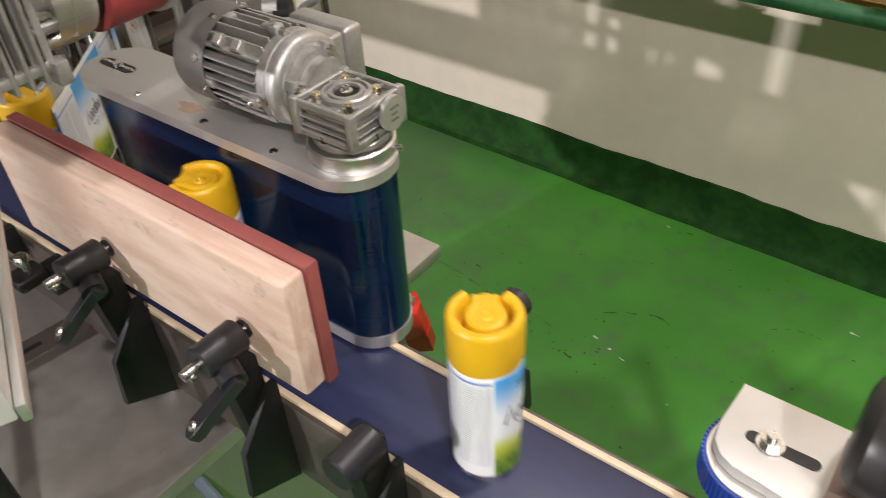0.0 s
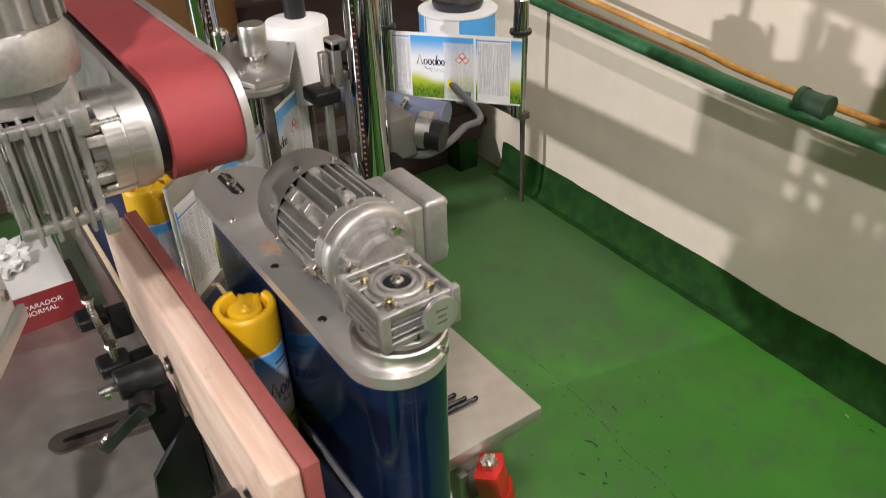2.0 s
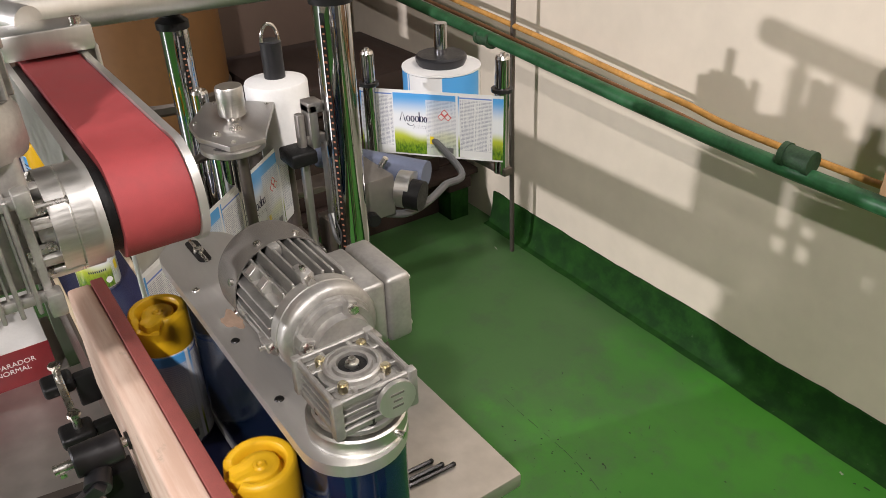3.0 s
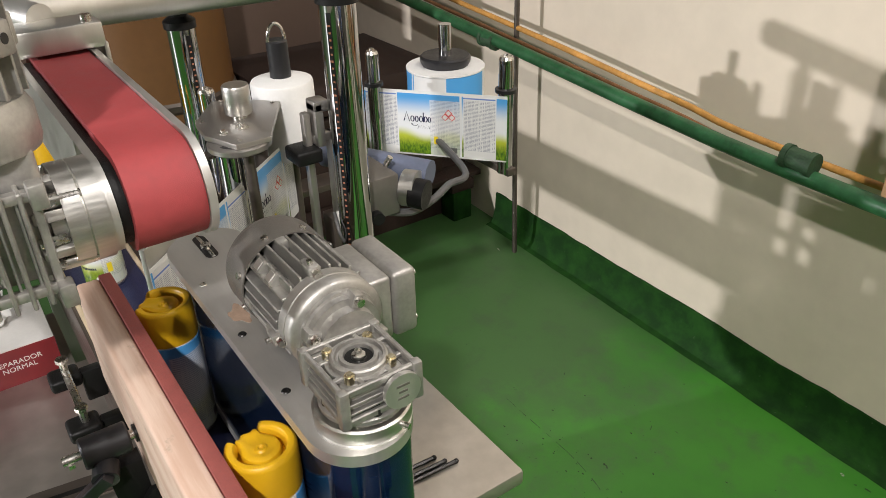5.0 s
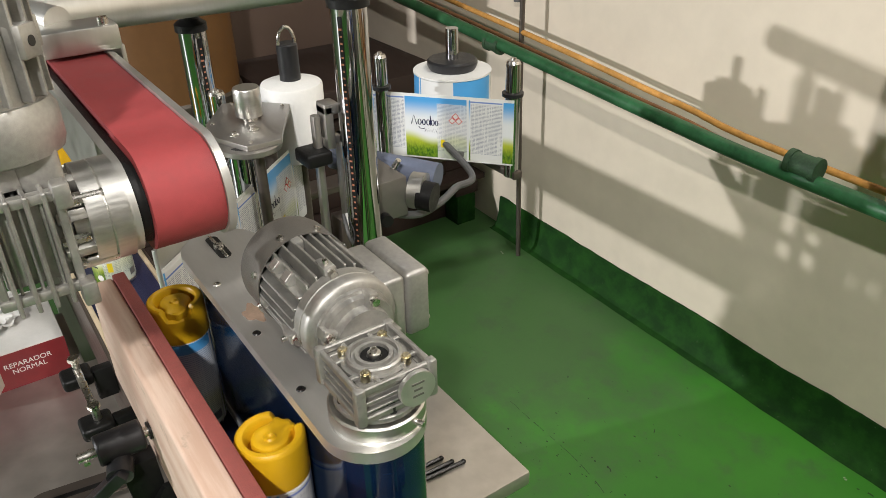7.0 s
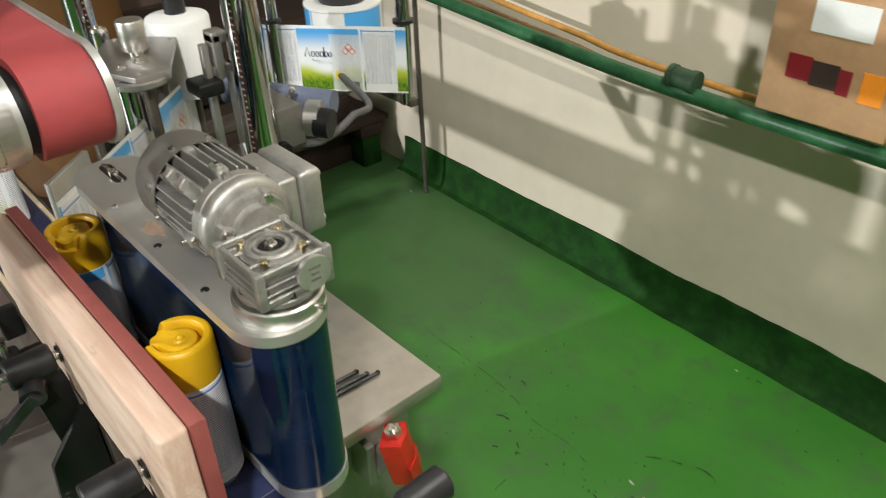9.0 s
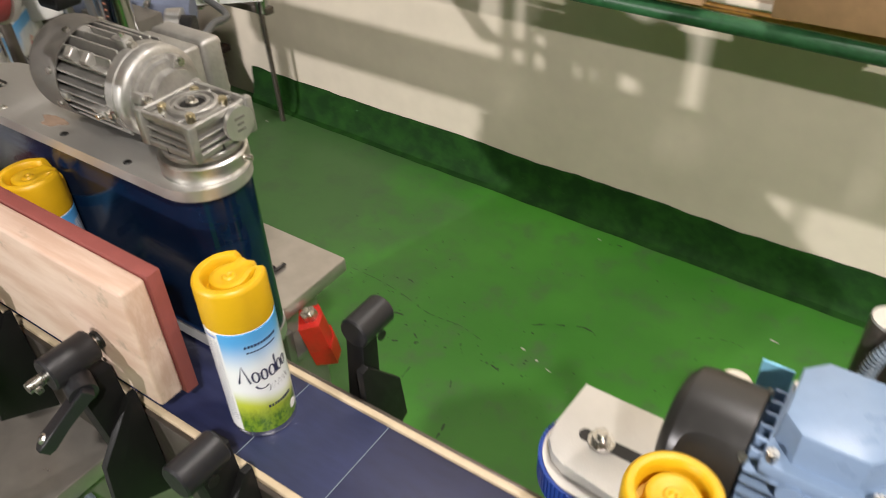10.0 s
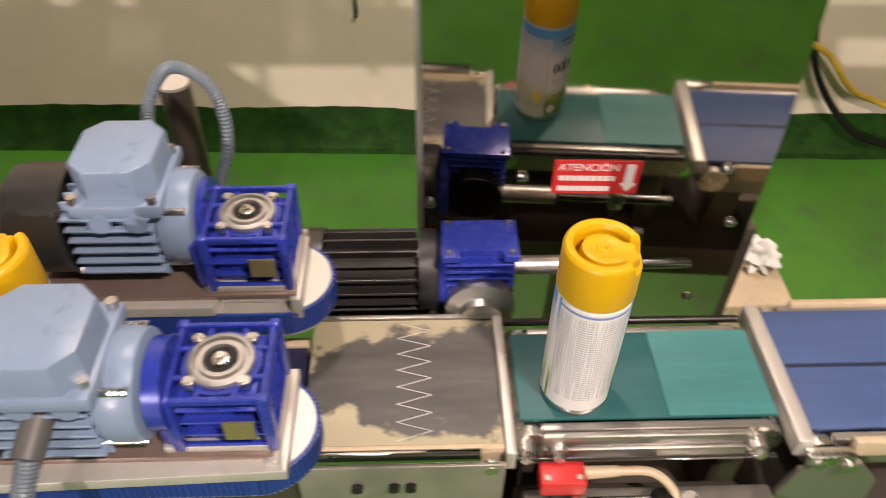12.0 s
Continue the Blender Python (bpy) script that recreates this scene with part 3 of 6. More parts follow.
# ---- marks on the floor ----
def floor_mark(name, label, pts, w, material):
    """A thin patch of dirt, worn paint or painted glint along a line on the floor."""
    bm = B()
    p = spline([(x, y, 0) for x, y in pts], 8)
    prev = None
    for i, q in enumerate(p):
        d = (p[min(i + 1, len(p) - 1)] - p[max(i - 1, 0)]).normalized()
        s = Vector((-d.y, d.x, 0)) * w * (0.35 + 0.9 * abs(noise.noise((q.x * 40, q.y * 40, 1)))) * (1 if 0 < i < len(p) - 1 else 0.3)
        q = q + Vector((noise.noise((q.x * 60, q.y * 30, 5)), noise.noise((q.y * 60, q.x * 30, 9)), 0)) * w * 1.2
        cur = (bm.verts.new(q + s + Vector((0, 0, 0.0008))), bm.verts.new(q - s + Vector((0, 0, 0.0008))))
        if prev:
            bm.faces.new((prev[0], prev[1], cur[1], cur[0]))
        prev = cur if noise.noise((q.x * 55, q.y * 55, 3)) > -0.12 else None
    tagged(part(name, bm, material, smooth=False), label, "floor mark", kind="structure")


scuff_black = mat("black_scuff", (0.022, 0.050, 0.020), 0.5, 0.0, 0.3, 60)
random.seed(11)
bm = B()
for i in range(130):
    if i < 60:
        q = random.random()
        x, y = -1.15 + 0.75 * q + random.gauss(0, 0.03), 0.955 - 0.12 * q + random.gauss(0, 0.05)
    else:
        x, y = random.uniform(-1.2, 0.3), random.uniform(0.5, 1.42)
    n, a0 = random.uniform(0.0010, 0.0036), random.uniform(0, 6.28)
    bm.faces.new([bm.verts.new((x + n * random.uniform(0.5, 1.6) * math.cos(a0 + k * 1.05), y + n * random.uniform(0.3, 1.0) * math.sin(a0 + k * 1.05), 0.0010)) for k in range(6)])
tagged(part("floor_specks", bm, mat("black_dirt", (0.016, 0.030, 0.014), 0.6, 0.0, 0.3, 60), smooth=False), "black specks of dirt on the green floor", "dirt", kind="stuff")
# pale colour for glints of light painted on the floor
glint_white = mat("painted_pale_glint", (0.45, 0.45, 0.40), 0.5, 0.0, 0.3, 60)
floor_mark("floor_crack", "dark crack in the floor paint", [(-1.30, 0.952), (-1.183, 0.949), (-1.017, 0.948), (-0.907, 0.935), (-0.803, 0.91), (-0.70, 0.915), (-0.62, 0.90)], 0.0016, scuff_black)
floor_mark("floor_scuff", "curved black scuff on the green floor", [(-0.535, 1.02), (-0.50, 1.045), (-0.46, 1.065), (-0.415, 1.085), (-0.38, 1.078)], 0.0032, scuff_black)
floor_mark("floor_scuff", "faint dark scuff on the green floor", [(-0.166, 1.194), (-0.12, 1.225), (-0.078, 1.238), (-0.04, 1.235)], 0.002, scuff_black)
for x, y in ((-0.126, 1.124), (-0.543, 0.598), (-0.807, 0.774), (-0.769, 0.81), (-0.547, 0.833), (-0.916, 0.99), (-0.66, 0.86), (-0.60, 0.72), (-0.72, 0.70), (-0.87, 0.86), (-0.30, 0.66), (-1.25, 1.15), (-0.95, 1.2), (-0.488, 1.453)):
    a = random.uniform(0, 3.14)
    n = random.uniform(0.008, 0.022)
    floor_mark("floor_scuff", "small black speck of dirt on the floor", [(x - n * math.cos(a), y - n * math.sin(a)), (x, y + 0.004), (x + n * math.cos(a), y + n * math.sin(a))], random.uniform(0.002, 0.005), scuff_black)
# white glints on the glossy floor, laid down as pale patches
for x, y in ((-0.509, 0.93), (-0.47, 0.915), (-0.42, 0.90), (-0.36, 0.86), (-0.28, 0.83), (-1.96, 1.467), (-1.246, 1.535), (-1.692, 1.555), (0.02, 1.30), (-0.55, 1.46)):
    floor_mark("floor_glint", "small white glint painted on the floor", [(x - 0.010, y + 0.002), (x, y), (x + 0.010, y - 0.004)], 0.004, glint_white)

# ---- bench and first conveyor ----
t = thing("steel_bench", "stainless steel machine bench with an overhanging top", "bench", (-1.0, 0.0, 0))
bm = B()
bx(bm, -1.27, -0.585, -0.50, 0.413, 0.600, 0.628, 0.004)
part("bench_top", bm, bench_steel, t, "scuffed brushed steel bench top")
bm = B()
bx(bm, -1.22, -0.63, -0.46, 0.375, 0.07, 0.600, 0.004)
part("cabinet_body", bm, steel, t)
for y0, y1, x0 in ((-0.42, -0.08, -1.47), (0.195, 0.268, -1.335)):
    part("top_extension", bx(B(), x0, -1.2703, y0, y1, 0.602, 0.628, 0.003), bench_steel, t)
for x in (-1.15, -0.72):
    for y in (-0.4, 0.32):
        part("foot", cy(B(), (x, y, 0), (x, y, 0.07), 0.03, 20), black_plastic, t)

t = thing("belt_conveyor", "narrow belt conveyor with a navy belt and cream slide rails", "conveyor", (-0.7, 0, 0.63))
bm = B()
bx(bm, -2.35, 0.30, -0.054, 0.054, BELT - 0.004, BELT, 0.001)
bx(bm, -2.35, 0.30, -0.054, 0.054, BELT - 0.060, BELT - 0.056, 0.001)
part("belt", bm, navy_belt, t, "scuffed navy conveyor belt")
belt_patch = part("belt_patch", bx(B(), -0.7, -0.593, -0.0535, 0.0535, BELT + 0.0001, BELT + 0.0003), mat("paler_navy_patch", (0.026, 0.033, 0.085), 0.36, 0.0, 0.25, 14, 0.12, 1500, stretch=(0.5, 2, 1)), t, "paler spliced patch of the belt")
for x in (-0.7, -0.594):
    part("splice_line", bx(B(), x, x + 0.0012, -0.0535, 0.0535, BELT + 0.0003, BELT + 0.00045), conduit_grey, belt_patch)
for y in (-1, 1):
    bm = B()
    bx(bm, -2.35, 0.30, min(y * 0.0545, y * 0.062), max(y * 0.0545, y * 0.062), BELT - 0.016, BELT + 0.003, 0.0015)
    part("slide_rail", bm, cream, t, "cream plastic slide rail")
    bm = B()
    bx(bm, -2.35, 0.30, min(y * 0.0622, y * 0.068), max(y * 0.0622, y * 0.068), BELT - 0.125, BELT - 0.001, 0.001)
    part("side_frame", bm, frame_steel, t, "dull steel side frame")
    for x in (-0.86, -0.33, -0.10, 0.1):
        part("frame_bolt", screw(B(), (x, y * 0.068, BELT - 0.022), 0.0045, 0.004, (0, y, 0)), bolt_steel, t)
for x, z in ((-2.25, 0.0), (-1.22, 0.628), (-0.75, 0.628)):
    part("support", bx(B(), x, x + 0.05, -0.05, 0.05, z, BELT - 0.062, 0.003), steel, t)
bm = B()
bx(bm, -0.315, -0.295, -0.072, -0.068, 0.675, 0.722, 0.001)
bx(bm, -0.315, -0.295, -0.085, -0.069, 0.675, 0.681, 0.001)
part("bracket", bm, bolt_steel, t)


def clamp(x, y, s, rod=True):
    """A rail clamp on a black post: s is the side it stands on, -1 towards the near side."""
    t = thing("rail_clamp", "black plastic rail clamp with a tightening lever" if rod else "black plastic rail clamp with an empty bore", "clamp", (x, y, 0.75), "rail clamps")
    bm = B()
    bx(bm, x - 0.013, x + 0.013, min(s * 0.0685, s * 0.080), max(s * 0.0685, s * 0.080), 0.735, 0.800, 0.004)
    lo, hi = sorted((s * 0.075, s * 0.105))
    flat(bm, [(lo, 0.78), (hi, 0.80), (hi + s * 0.004, 0.90), (lo + s * 0.012, 0.90)], x - 0.011, x + 0.011, Matrix(((0, 0, 1, 0), (1, 0, 0, 0), (0, 1, 0, 0), (0, 0, 0, 1))), 0.002)
    part("post", bm, black_plastic, t)
    h = 0.928 if rod else 0.893
    bm = B()
    lathe(bm, [(0, -0.024), (0.0155, -0.024), (0.017, -0.022), (0.017, 0.022), (0.0155, 0.024), (0, 0.024)], (x, s * 0.108, h), Matrix.Rotation(math.pi / 2, 4, "X"), 28)
    part("head", bm, grey_plastic, t, "rounded dark grey clamp head")
    if rod:
        bm = B()
        cy(bm, (x, -0.078, 0.928), (x, -0.150, 0.928), 0.0055, 20)
        bx(bm, x - 0.0075, x + 0.0075, -0.146, -0.140, 0.921, 0.9255)
        part("rod", bm, bolt_steel, t, "bright steel rod")
        part("washer", cy(B(), (x, -0.0755, 0.928), (x, -0.0785, 0.928), 0.010, 20), dark_steel, t)
        bm = B()
        cy(bm, (x + 0.010, -0.113, 0.912), (x + 0.028, -0.119, 0.908), 0.0135, 24)
        rr = Matrix.Translation((x + 0.026, -0.120, 0.908)) @ Vector((-0.35, -0.62, -0.70)).to_track_quat("X", "Z").to_matrix().to_4x4()
        flat(bm, [(-0.010, -0.010), (0.030, -0.008), (0.058, -0.011), (0.068, -0.008), (0.072, 0.0), (0.068, 0.008), (0.058, 0.011), (0.030, 0.008), (-0.010, 0.010)], -0.006, 0.006, rr, 0.002)
        part("lever", bm, grey_plastic, t, "dark grey tightening lever")
        part("lever_cap", lathe(B(), [(0.0055, 0.006), (0.0045, 0.0085), (0.002, 0.0095), (0, 0.0097)], turn=rr @ Matrix.Translation((0.058, 0, 0)), seg=16), bolt_steel, t)
    else:
        part("bore", cy(B(), (x + 0.0165, s * 0.108, h - 0.012), (x + 0.0178, s * 0.108, h - 0.012), 0.006, 16), dark_steel, t)
    bm = B()
    flat(bm, [(s * 0.070, 0.70), (s * 0.135, 0.735), (s * 0.128, 0.80), (s * 0.080, 0.86), (s * 0.070, 0.86)], x + 0.012, x + 0.020, Matrix(((0, 0, 1, 0), (1, 0, 0, 0), (0, 1, 0, 0), (0, 0, 0, 1))), 0.002)
    part("wing", bm, black_plastic, t)
    return t


clamp(-0.655, -0.1, -1)
clamp(-0.437, -0.1, -1)
clamp(-0.275, -0.1, -1, False)
clamp(-0.262, 0.1, 1, False)

# ---- pressure board ----
t = thing("pressure_board", "pale wooden board faced with red rubber foam", "board", (-0.6, -0.06, 0.86))
bm = B()
bx(bm, -0.845, -0.366, -0.0755, -0.0485, 0.874, 1.016, 0.0045, 3)
part("board", bm, board_wood, t, "pale worn wooden board")
bm = B()
bx(bm, -0.847, -0.364, -0.0483, -0.0335, 0.868, 1.018, 0.002)
part("foam_facing", bm, foam_red, t, "dull red rubber foam facing")


# ---- gear motors ----
def motor_frame(axis_from, axis_to):
    """A frame at one point whose z runs to the other, and the length between."""
    d = Vector(axis_to) - Vector(axis_from)
    return Matrix.Translation(axis_from) @ d.to_track_quat("Z", "Y").to_matrix().to_4x4(), d.length


def finned(parent, m, r, z0, z1, count, fin, material, label, w=0.0016):
    """A round motor shell with lengthwise cooling fins."""
    shell = part("finned_shell", lathe(B(), [(0, z0), (r, z0), (r, z1), (0, z1)], turn=m, seg=36), material, parent, label)
    for i in range(count):
        mm = m @ Matrix.Rotation(2 * math.pi * (i + 0.5) / count, 4, "Z")
        part("cooling_fin", bx(B(), r - 0.003, r + fin, -w, w, z0 + 0.002, z1 - 0.001, 0.0006, 1, m=mm), material, shell)
    return shell


GX, GY, GZ = -0.410, 0.073, 1.117
t = thing("side_belt_drive", "silver gear motor driving a glossy dark blue side belt", "belt drive", (-0.6, 0.075, 0.83))
part("drive_belt", flat(B(), oblong(-0.770, -0.412, 0.073, 0.0395, 20), 0.842, 1.040, bev=0.002), drive_blue, t, "wide glossy dark blue belt")
bm = B()
flat(bm, oblong(-0.770, -0.412, 0.073, 0.041, 20), 0.826, 0.8415, bev=0.002)
part("bottom_plate", bm, satin_alu, t)
bm = B()
flat(bm, oblong(-0.768, -0.412, 0.067, 0.0465, 20), 1.0415, 1.0535, bev=0.0015)
top_plate = part("top_plate", bm, satin_alu, t, "satin aluminium top plate with an adjusting slot")
part("slot", flat(B(), oblong(-0.792, -0.748, 0.064, 0.0075), 1.0536, 1.0542), dark_steel, top_plate)
bm = B()
bx(bm, -0.80, -0.74, 0.062, 0.066, 1.0543, 1.0556, 0.0005)
cy(bm, (-0.768, 0.064, 1.0543), (-0.768, 0.064, 1.0585), 0.0058, 20)
part("slot_bolt", bm, bolt_steel, top_plate)
for x, y in ((-0.691, 0.033), (-0.580, 0.033), (-0.477, 0.032), (-0.700, 0.100)):
    bm = B()
    lathe(bm, [(0, 1.0536), (0.0018, 1.0536), (0.0018, 1.0546), (0.0036, 1.0546), (0.0044, 1.0536)], (x, y, 0), seg=18)
    part("plate_screw", bm, bolt_steel if x < -0.65 else dark_steel, top_plate)
bm = B()
lathe(bm, [(0, 1.040), (0.0412, 1.040), (0.0420, 1.042), (0.0420, 1.0545), (0.0408, 1.0555), (0.0408, 1.0565), (0.0420, 1.0575), (0.0420, 1.069), (0.040, 1.0705), (0.033, 1.0705), (0.033, 1.0735), (0, 1.0735)], (GX - 0.002, GY, 0), seg=56)
part("hub_ring", bm, turned_alu, t, "turned aluminium hub ring")


def worm_gearbox(t, c, m, size, depth, body, cover, bolts):
    """A square worm gearbox: output face towards +z of m at c, worm along -x."""
    M = Matrix.Translation(c) @ m
    s = size / 2
    bm = B()
    k = s * 0.80
    bx(bm, -k, k, -k, k, -depth, -0.008, 0.003, m=M)
    cy(bm, M @ Vector((0, 0, -0.012)), M @ Vector((0, 0, -0.004)), s * 0.80, 32)
    for z in (-0.0052, -depth + 0.002):
        for a in (0, 90, 180, 270):
            r = M @ Matrix.Rotation(radians(a), 4, "Z")
            bx(bm, -s, s, s - 0.0045, s, z - 0.002, z + 0.0045, 0.001, 1, m=r)
            bx(bm, -s * 0.42, -s * 0.30, s * 0.6, s - 0.003, z - 0.002, z + 0.002, 0.0008, 1, m=r)
            bx(bm, s * 0.30, s * 0.42, s * 0.6, s - 0.003, z - 0.002, z + 0.002, 0.0008, 1, m=r)
    for a in (0, 90, 180, 270):
        r = M @ Matrix.Rotation(radians(a), 4, "Z")
        bx(bm, s - 0.0065, s + 0.0025, s - 0.0065, s + 0.0025, -depth, 0.0005, 0.0022, m=r)
        bx(bm, s * 0.42, s * 0.62, s * 0.42, s * 0.62, -0.009, -0.001, 0.001, 1, m=r)
        for i in range(3):
            z = -depth + depth * (i + 1) / 4.2
            bx(bm, -s + 0.006, s - 0.006, s * 0.78, s - 0.002, z, z + 0.0022, 0.0005, 1, m=r)
    part("gearbox", bm, body, t)
    f = size / 0.08
    bm = B()
    lathe(bm, [(0, -0.008), (0.027 * f, -0.008), (0.027 * f, 0.000), (0.025 * f, 0.0012), (0.0225 * f, 0.0012), (0.0215 * f, -0.002), (0.019 * f, -0.002), (0.018 * f, 0.001), (0.0145 * f, 0.001), (0.0135 * f, -0.003), (0, -0.003)], turn=M, seg=40)
    part("bearing_cover", bm, cover, t)
    bm = B()
    lathe(bm, [(0.0132 * f, -0.003), (0.0132 * f, -0.0015), (0.0072 * f, -0.0015), (0.0072 * f, -0.003)], turn=M, seg=32)
    part("shaft_seal", bm, black_plastic, t)
    bm = B()
    lathe(bm, [(0, -0.002), (0.0065 * f, -0.002), (0.0065 * f, 0.001), (0.0035 * f, 0.0015), (0.0035 * f, 0.005), (0.002 * f, 0.005), (0.002 * f, 0.002), (0, 0.002)], turn=M, seg=24)
    part("output_shaft", bm, bolt_steel, t)
    for i, a in enumerate((45, 135, 225, 315)):
        p = Vector((0.0305 * f * math.cos(radians(a)), 0.0305 * f * math.sin(radians(a)), 0))
        bm = B()
        cy(bm, M @ (p + Vector((0, 0, -0.006))), M @ (p + Vector((0, 0, 0.0008))), 0.0050 * f, 14)
        cy(bm, M @ (p + Vector((0, 0, -0.006))), M @ (p + Vector((0, 0, 0.0024))), 0.0034 * f, 14)
        part("cover_bolt", bm, bolts, t)


worm_gearbox(t, (GX, GY, GZ), Matrix.Identity(4), 0.070, 0.036, cast_alu, cast_alu, brass_bolt)
bm = B()
lathe(bm, [(0, 1.0736), (0.0365, 1.0736), (0.0370, 1.0745), (0.0370, 1.0785), (0.0355, 1.0795), (0.024, 1.0800), (0.023, 1.0880), (0, 1.0880)], (GX, GY, 0), seg=44)
foot = part("gearbox_foot", bm, cast_alu, t, "cast foot flange under the gearbox")
for a in (45, 135, 225, 315):
    r = Matrix.Translation((GX, GY, 0)) @ Matrix.Rotation(radians(a), 4, "Z")
    part("foot_rib", bx(B(), 0.020, 0.034, -0.0035, 0.0035, 1.0790, 1.0900, 0.001, 1, m=r), cast_alu, foot)
    r = Matrix.Translation((GX, GY, 0)) @ Matrix.Rotation(radians(a + 38), 4, "Z")
    bm = B()
    cy(bm, r @ Vector((0.0310, 0, 1.079)), r @ Vector((0.0310, 0, 1.0860)), 0.0044, 14)
    cy(bm, r @ Vector((0.0310, 0, 1.086)), r @ Vector((0.0310, 0, 1.0862)), 0.0022, 6)
    part("foot_bolt", bm, dark_steel, foot)
part("grub_screw", cy(B(), (GX + 0.036, GY + 0.014, 1.063), (GX + 0.044, GY + 0.018, 1.063), 0.0030, 12), bolt_steel, t)
bm = B()
cy(bm, (GX + 0.036, GY + 0.016, 1.099), (GX + 0.0405, GY + 0.016, 1.099), 0.0165, 32)
plug = part("round_plate", bm, satin_alu, t, "round aluminium type plate with small lettering")
for dz, w in ((0.006, 0.006), (0.0, 0.004), (-0.006, 0.005)):
    bm = B()
    bx(bm, GX + 0.0405, GX + 0.0408, GY + 0.016 - w, GY + 0.016 + w, 1.099 + dz - 0.0010, 1.099 + dz + 0.0010)
    part("lettering_bar", bm, fan_grey, plug)

MY, MZ = 0.085, 1.106
m, n = motor_frame((-0.445, MY, MZ), (-0.617, MY, MZ))
bm = B()
lathe(bm, [(0, 0), (0.027, 0), (0.028, 0.009), (0.034, 0.010), (0.0350, 0.016), (0.0375, 0.017), (0.0380, 0.021), (0.0425, 0.0225), (0.0450, 0.0255), (0.0455, 0.0300), (0.0455, 0.0350), (0.0446, 0.0356), (0.0446, 0.0366), (0.0455, 0.0372), (0.0455, 0.0480), (0.044, 0.050), (0, 0.050)], turn=m, seg=56)
flange = part("front_flange", bm, cast_alu, t, "cast front flange")
for a in (20, 110, 200, 290):
    r = m @ Matrix.Rotation(radians(a), 4, "Z")
    part("flange_ear", bx(B(), 0.024, 0.040, -0.005, 0.005, 0.004, 0.018, 0.002, m=r), cast_alu, flange)
    part("flange_bolt", cy(B(), r @ Vector((0.034, 0, -0.001)), r @ Vector((0.034, 0, 0.006)), 0.0042, 6), bolt_steel, flange)
shell = part("finned_shell", lathe(B(), [(0, 0.046), (0.0340, 0.046), (0.0340, 0.128), (0, 0.128)], turn=m, seg=40), cast_alu, t, "cast shell with rows of parallel cooling fins")
for a in (0, 90, 180, 270):
    mm = m @ Matrix.Rotation(radians(a), 4, "Z")
    for i in range(7):
        u = -0.0285 + i * 0.0095
        r0, r1 = math.sqrt(0.034 ** 2 - u * u) - 0.004, math.sqrt(0.0485 ** 2 - u * u) - (0.0 if a % 180 else 0.001)
        part("cooling_fin", bx(B(), r0, r1, u - 0.0012, u + 0.0012, 0.048, 0.131, 0.0005, 1, m=mm), cast_alu, shell)
for z in (0.070, 0.096):
    r = m @ Matrix.Rotation(radians(47), 4, "Z")
    pad = part("cast_pad", bx(B(), 0.034, 0.0515, -0.0065, 0.0065, z, z + 0.013, 0.0012, m=r), cast_alu, shell)
    part("pad_face", bx(B(), 0.0515, 0.0522, -0.0048, 0.0048, z + 0.0018, z + 0.0112, 0.0003, 1, m=r), satin_alu, shell)
for a in (82, 172, 262, 352):
    r = m @ Matrix.Rotation(radians(a), 4, "Z")
    bm = B()
    bx(bm, 0.040, 0.0530, -0.0060, 0.0060, 0.044, 0.058, 0.002, m=r)
    bx(bm, 0.040, 0.0505, -0.0035, 0.0035, 0.056, 0.068, 0.0015, m=r)
    part("cast_lug", bm, cast_alu, shell)
    part("tie_bolt", cy(B(), r @ Vector((0.0475, 0, 0.037)), r @ Vector((0.0475, 0, 0.045)), 0.0040, 6), bolt_steel, shell)
    part("lug_screw", cy(B(), r @ Vector((0.0525, 0, 0.051)), r @ Vector((0.0575, 0, 0.051)), 0.0026, 12), bolt_steel, shell)
    part("cast_lug", bx(B(), 0.038, 0.0490, -0.005, 0.005, 0.108, 0.124, 0.002, m=r), cast_alu, shell)
bm = B()
lathe(bm, [(0, 0.172), (0.034, 0.172), (0.043, 0.1695), (0.0480, 0.164), (0.0497, 0.157), (0.0497, 0.118), (0.0483, 0.118), (0.0483, 0.160), (0, 0.160)], turn=m, seg=56)
part("fan_cowl", bm, fan_grey, t, "smooth grey fan cowl")
for a in (20, 70, 115, 160, 250, 340):
    r = m @ Matrix.Rotation(radians(a), 4, "Z")
    part("cowl_screw", cy(B(), r @ Vector((0.049, 0, 0.127)), r @ Vector((0.0520, 0, 0.127)), 0.0034, 12), bolt_steel, t)
bm = B()
bx(bm, -0.556, -0.477, 0.118, 0.1455, 1.062, 1.130, 0.004, 3)
bx(bm, -0.548, -0.486, 0.100, 0.120, 1.074, 1.122, 0.003)
jb = part("terminal_box", bm, cast_alu, t, "cast terminal box with a lid")
part("box_lid", bx(B(), -0.557, -0.476, 0.1465, 0.172, 1.061, 1.131, 0.005, 3), cast_alu, jb)
for z in (1.072, 1.122):
    part("lid_screw", cy(B(), (-0.483, 0.170, z), (-0.483, 0.1735, z), 0.0032, 12), bolt_steel, jb)
random.seed(5)
stain = mat("dried_glue_stain", (0.30, 0.21, 0.15), 0.6, 0.0, 0.25, 80)
part("glue_stain", flat(B(), [(-0.615 + 0.017 * (1 + 0.3 * math.sin(3 * q) + random.uniform(-0.15, 0.15)) * math.cos(q), 0.044 + 0.009 * (1 + random.uniform(-0.2, 0.2)) * math.sin(q)) for q in (2 * math.pi * i / 22 for i in range(22))], 1.0536, 1.0539), stain, top_plate, "dried brown glue stain")

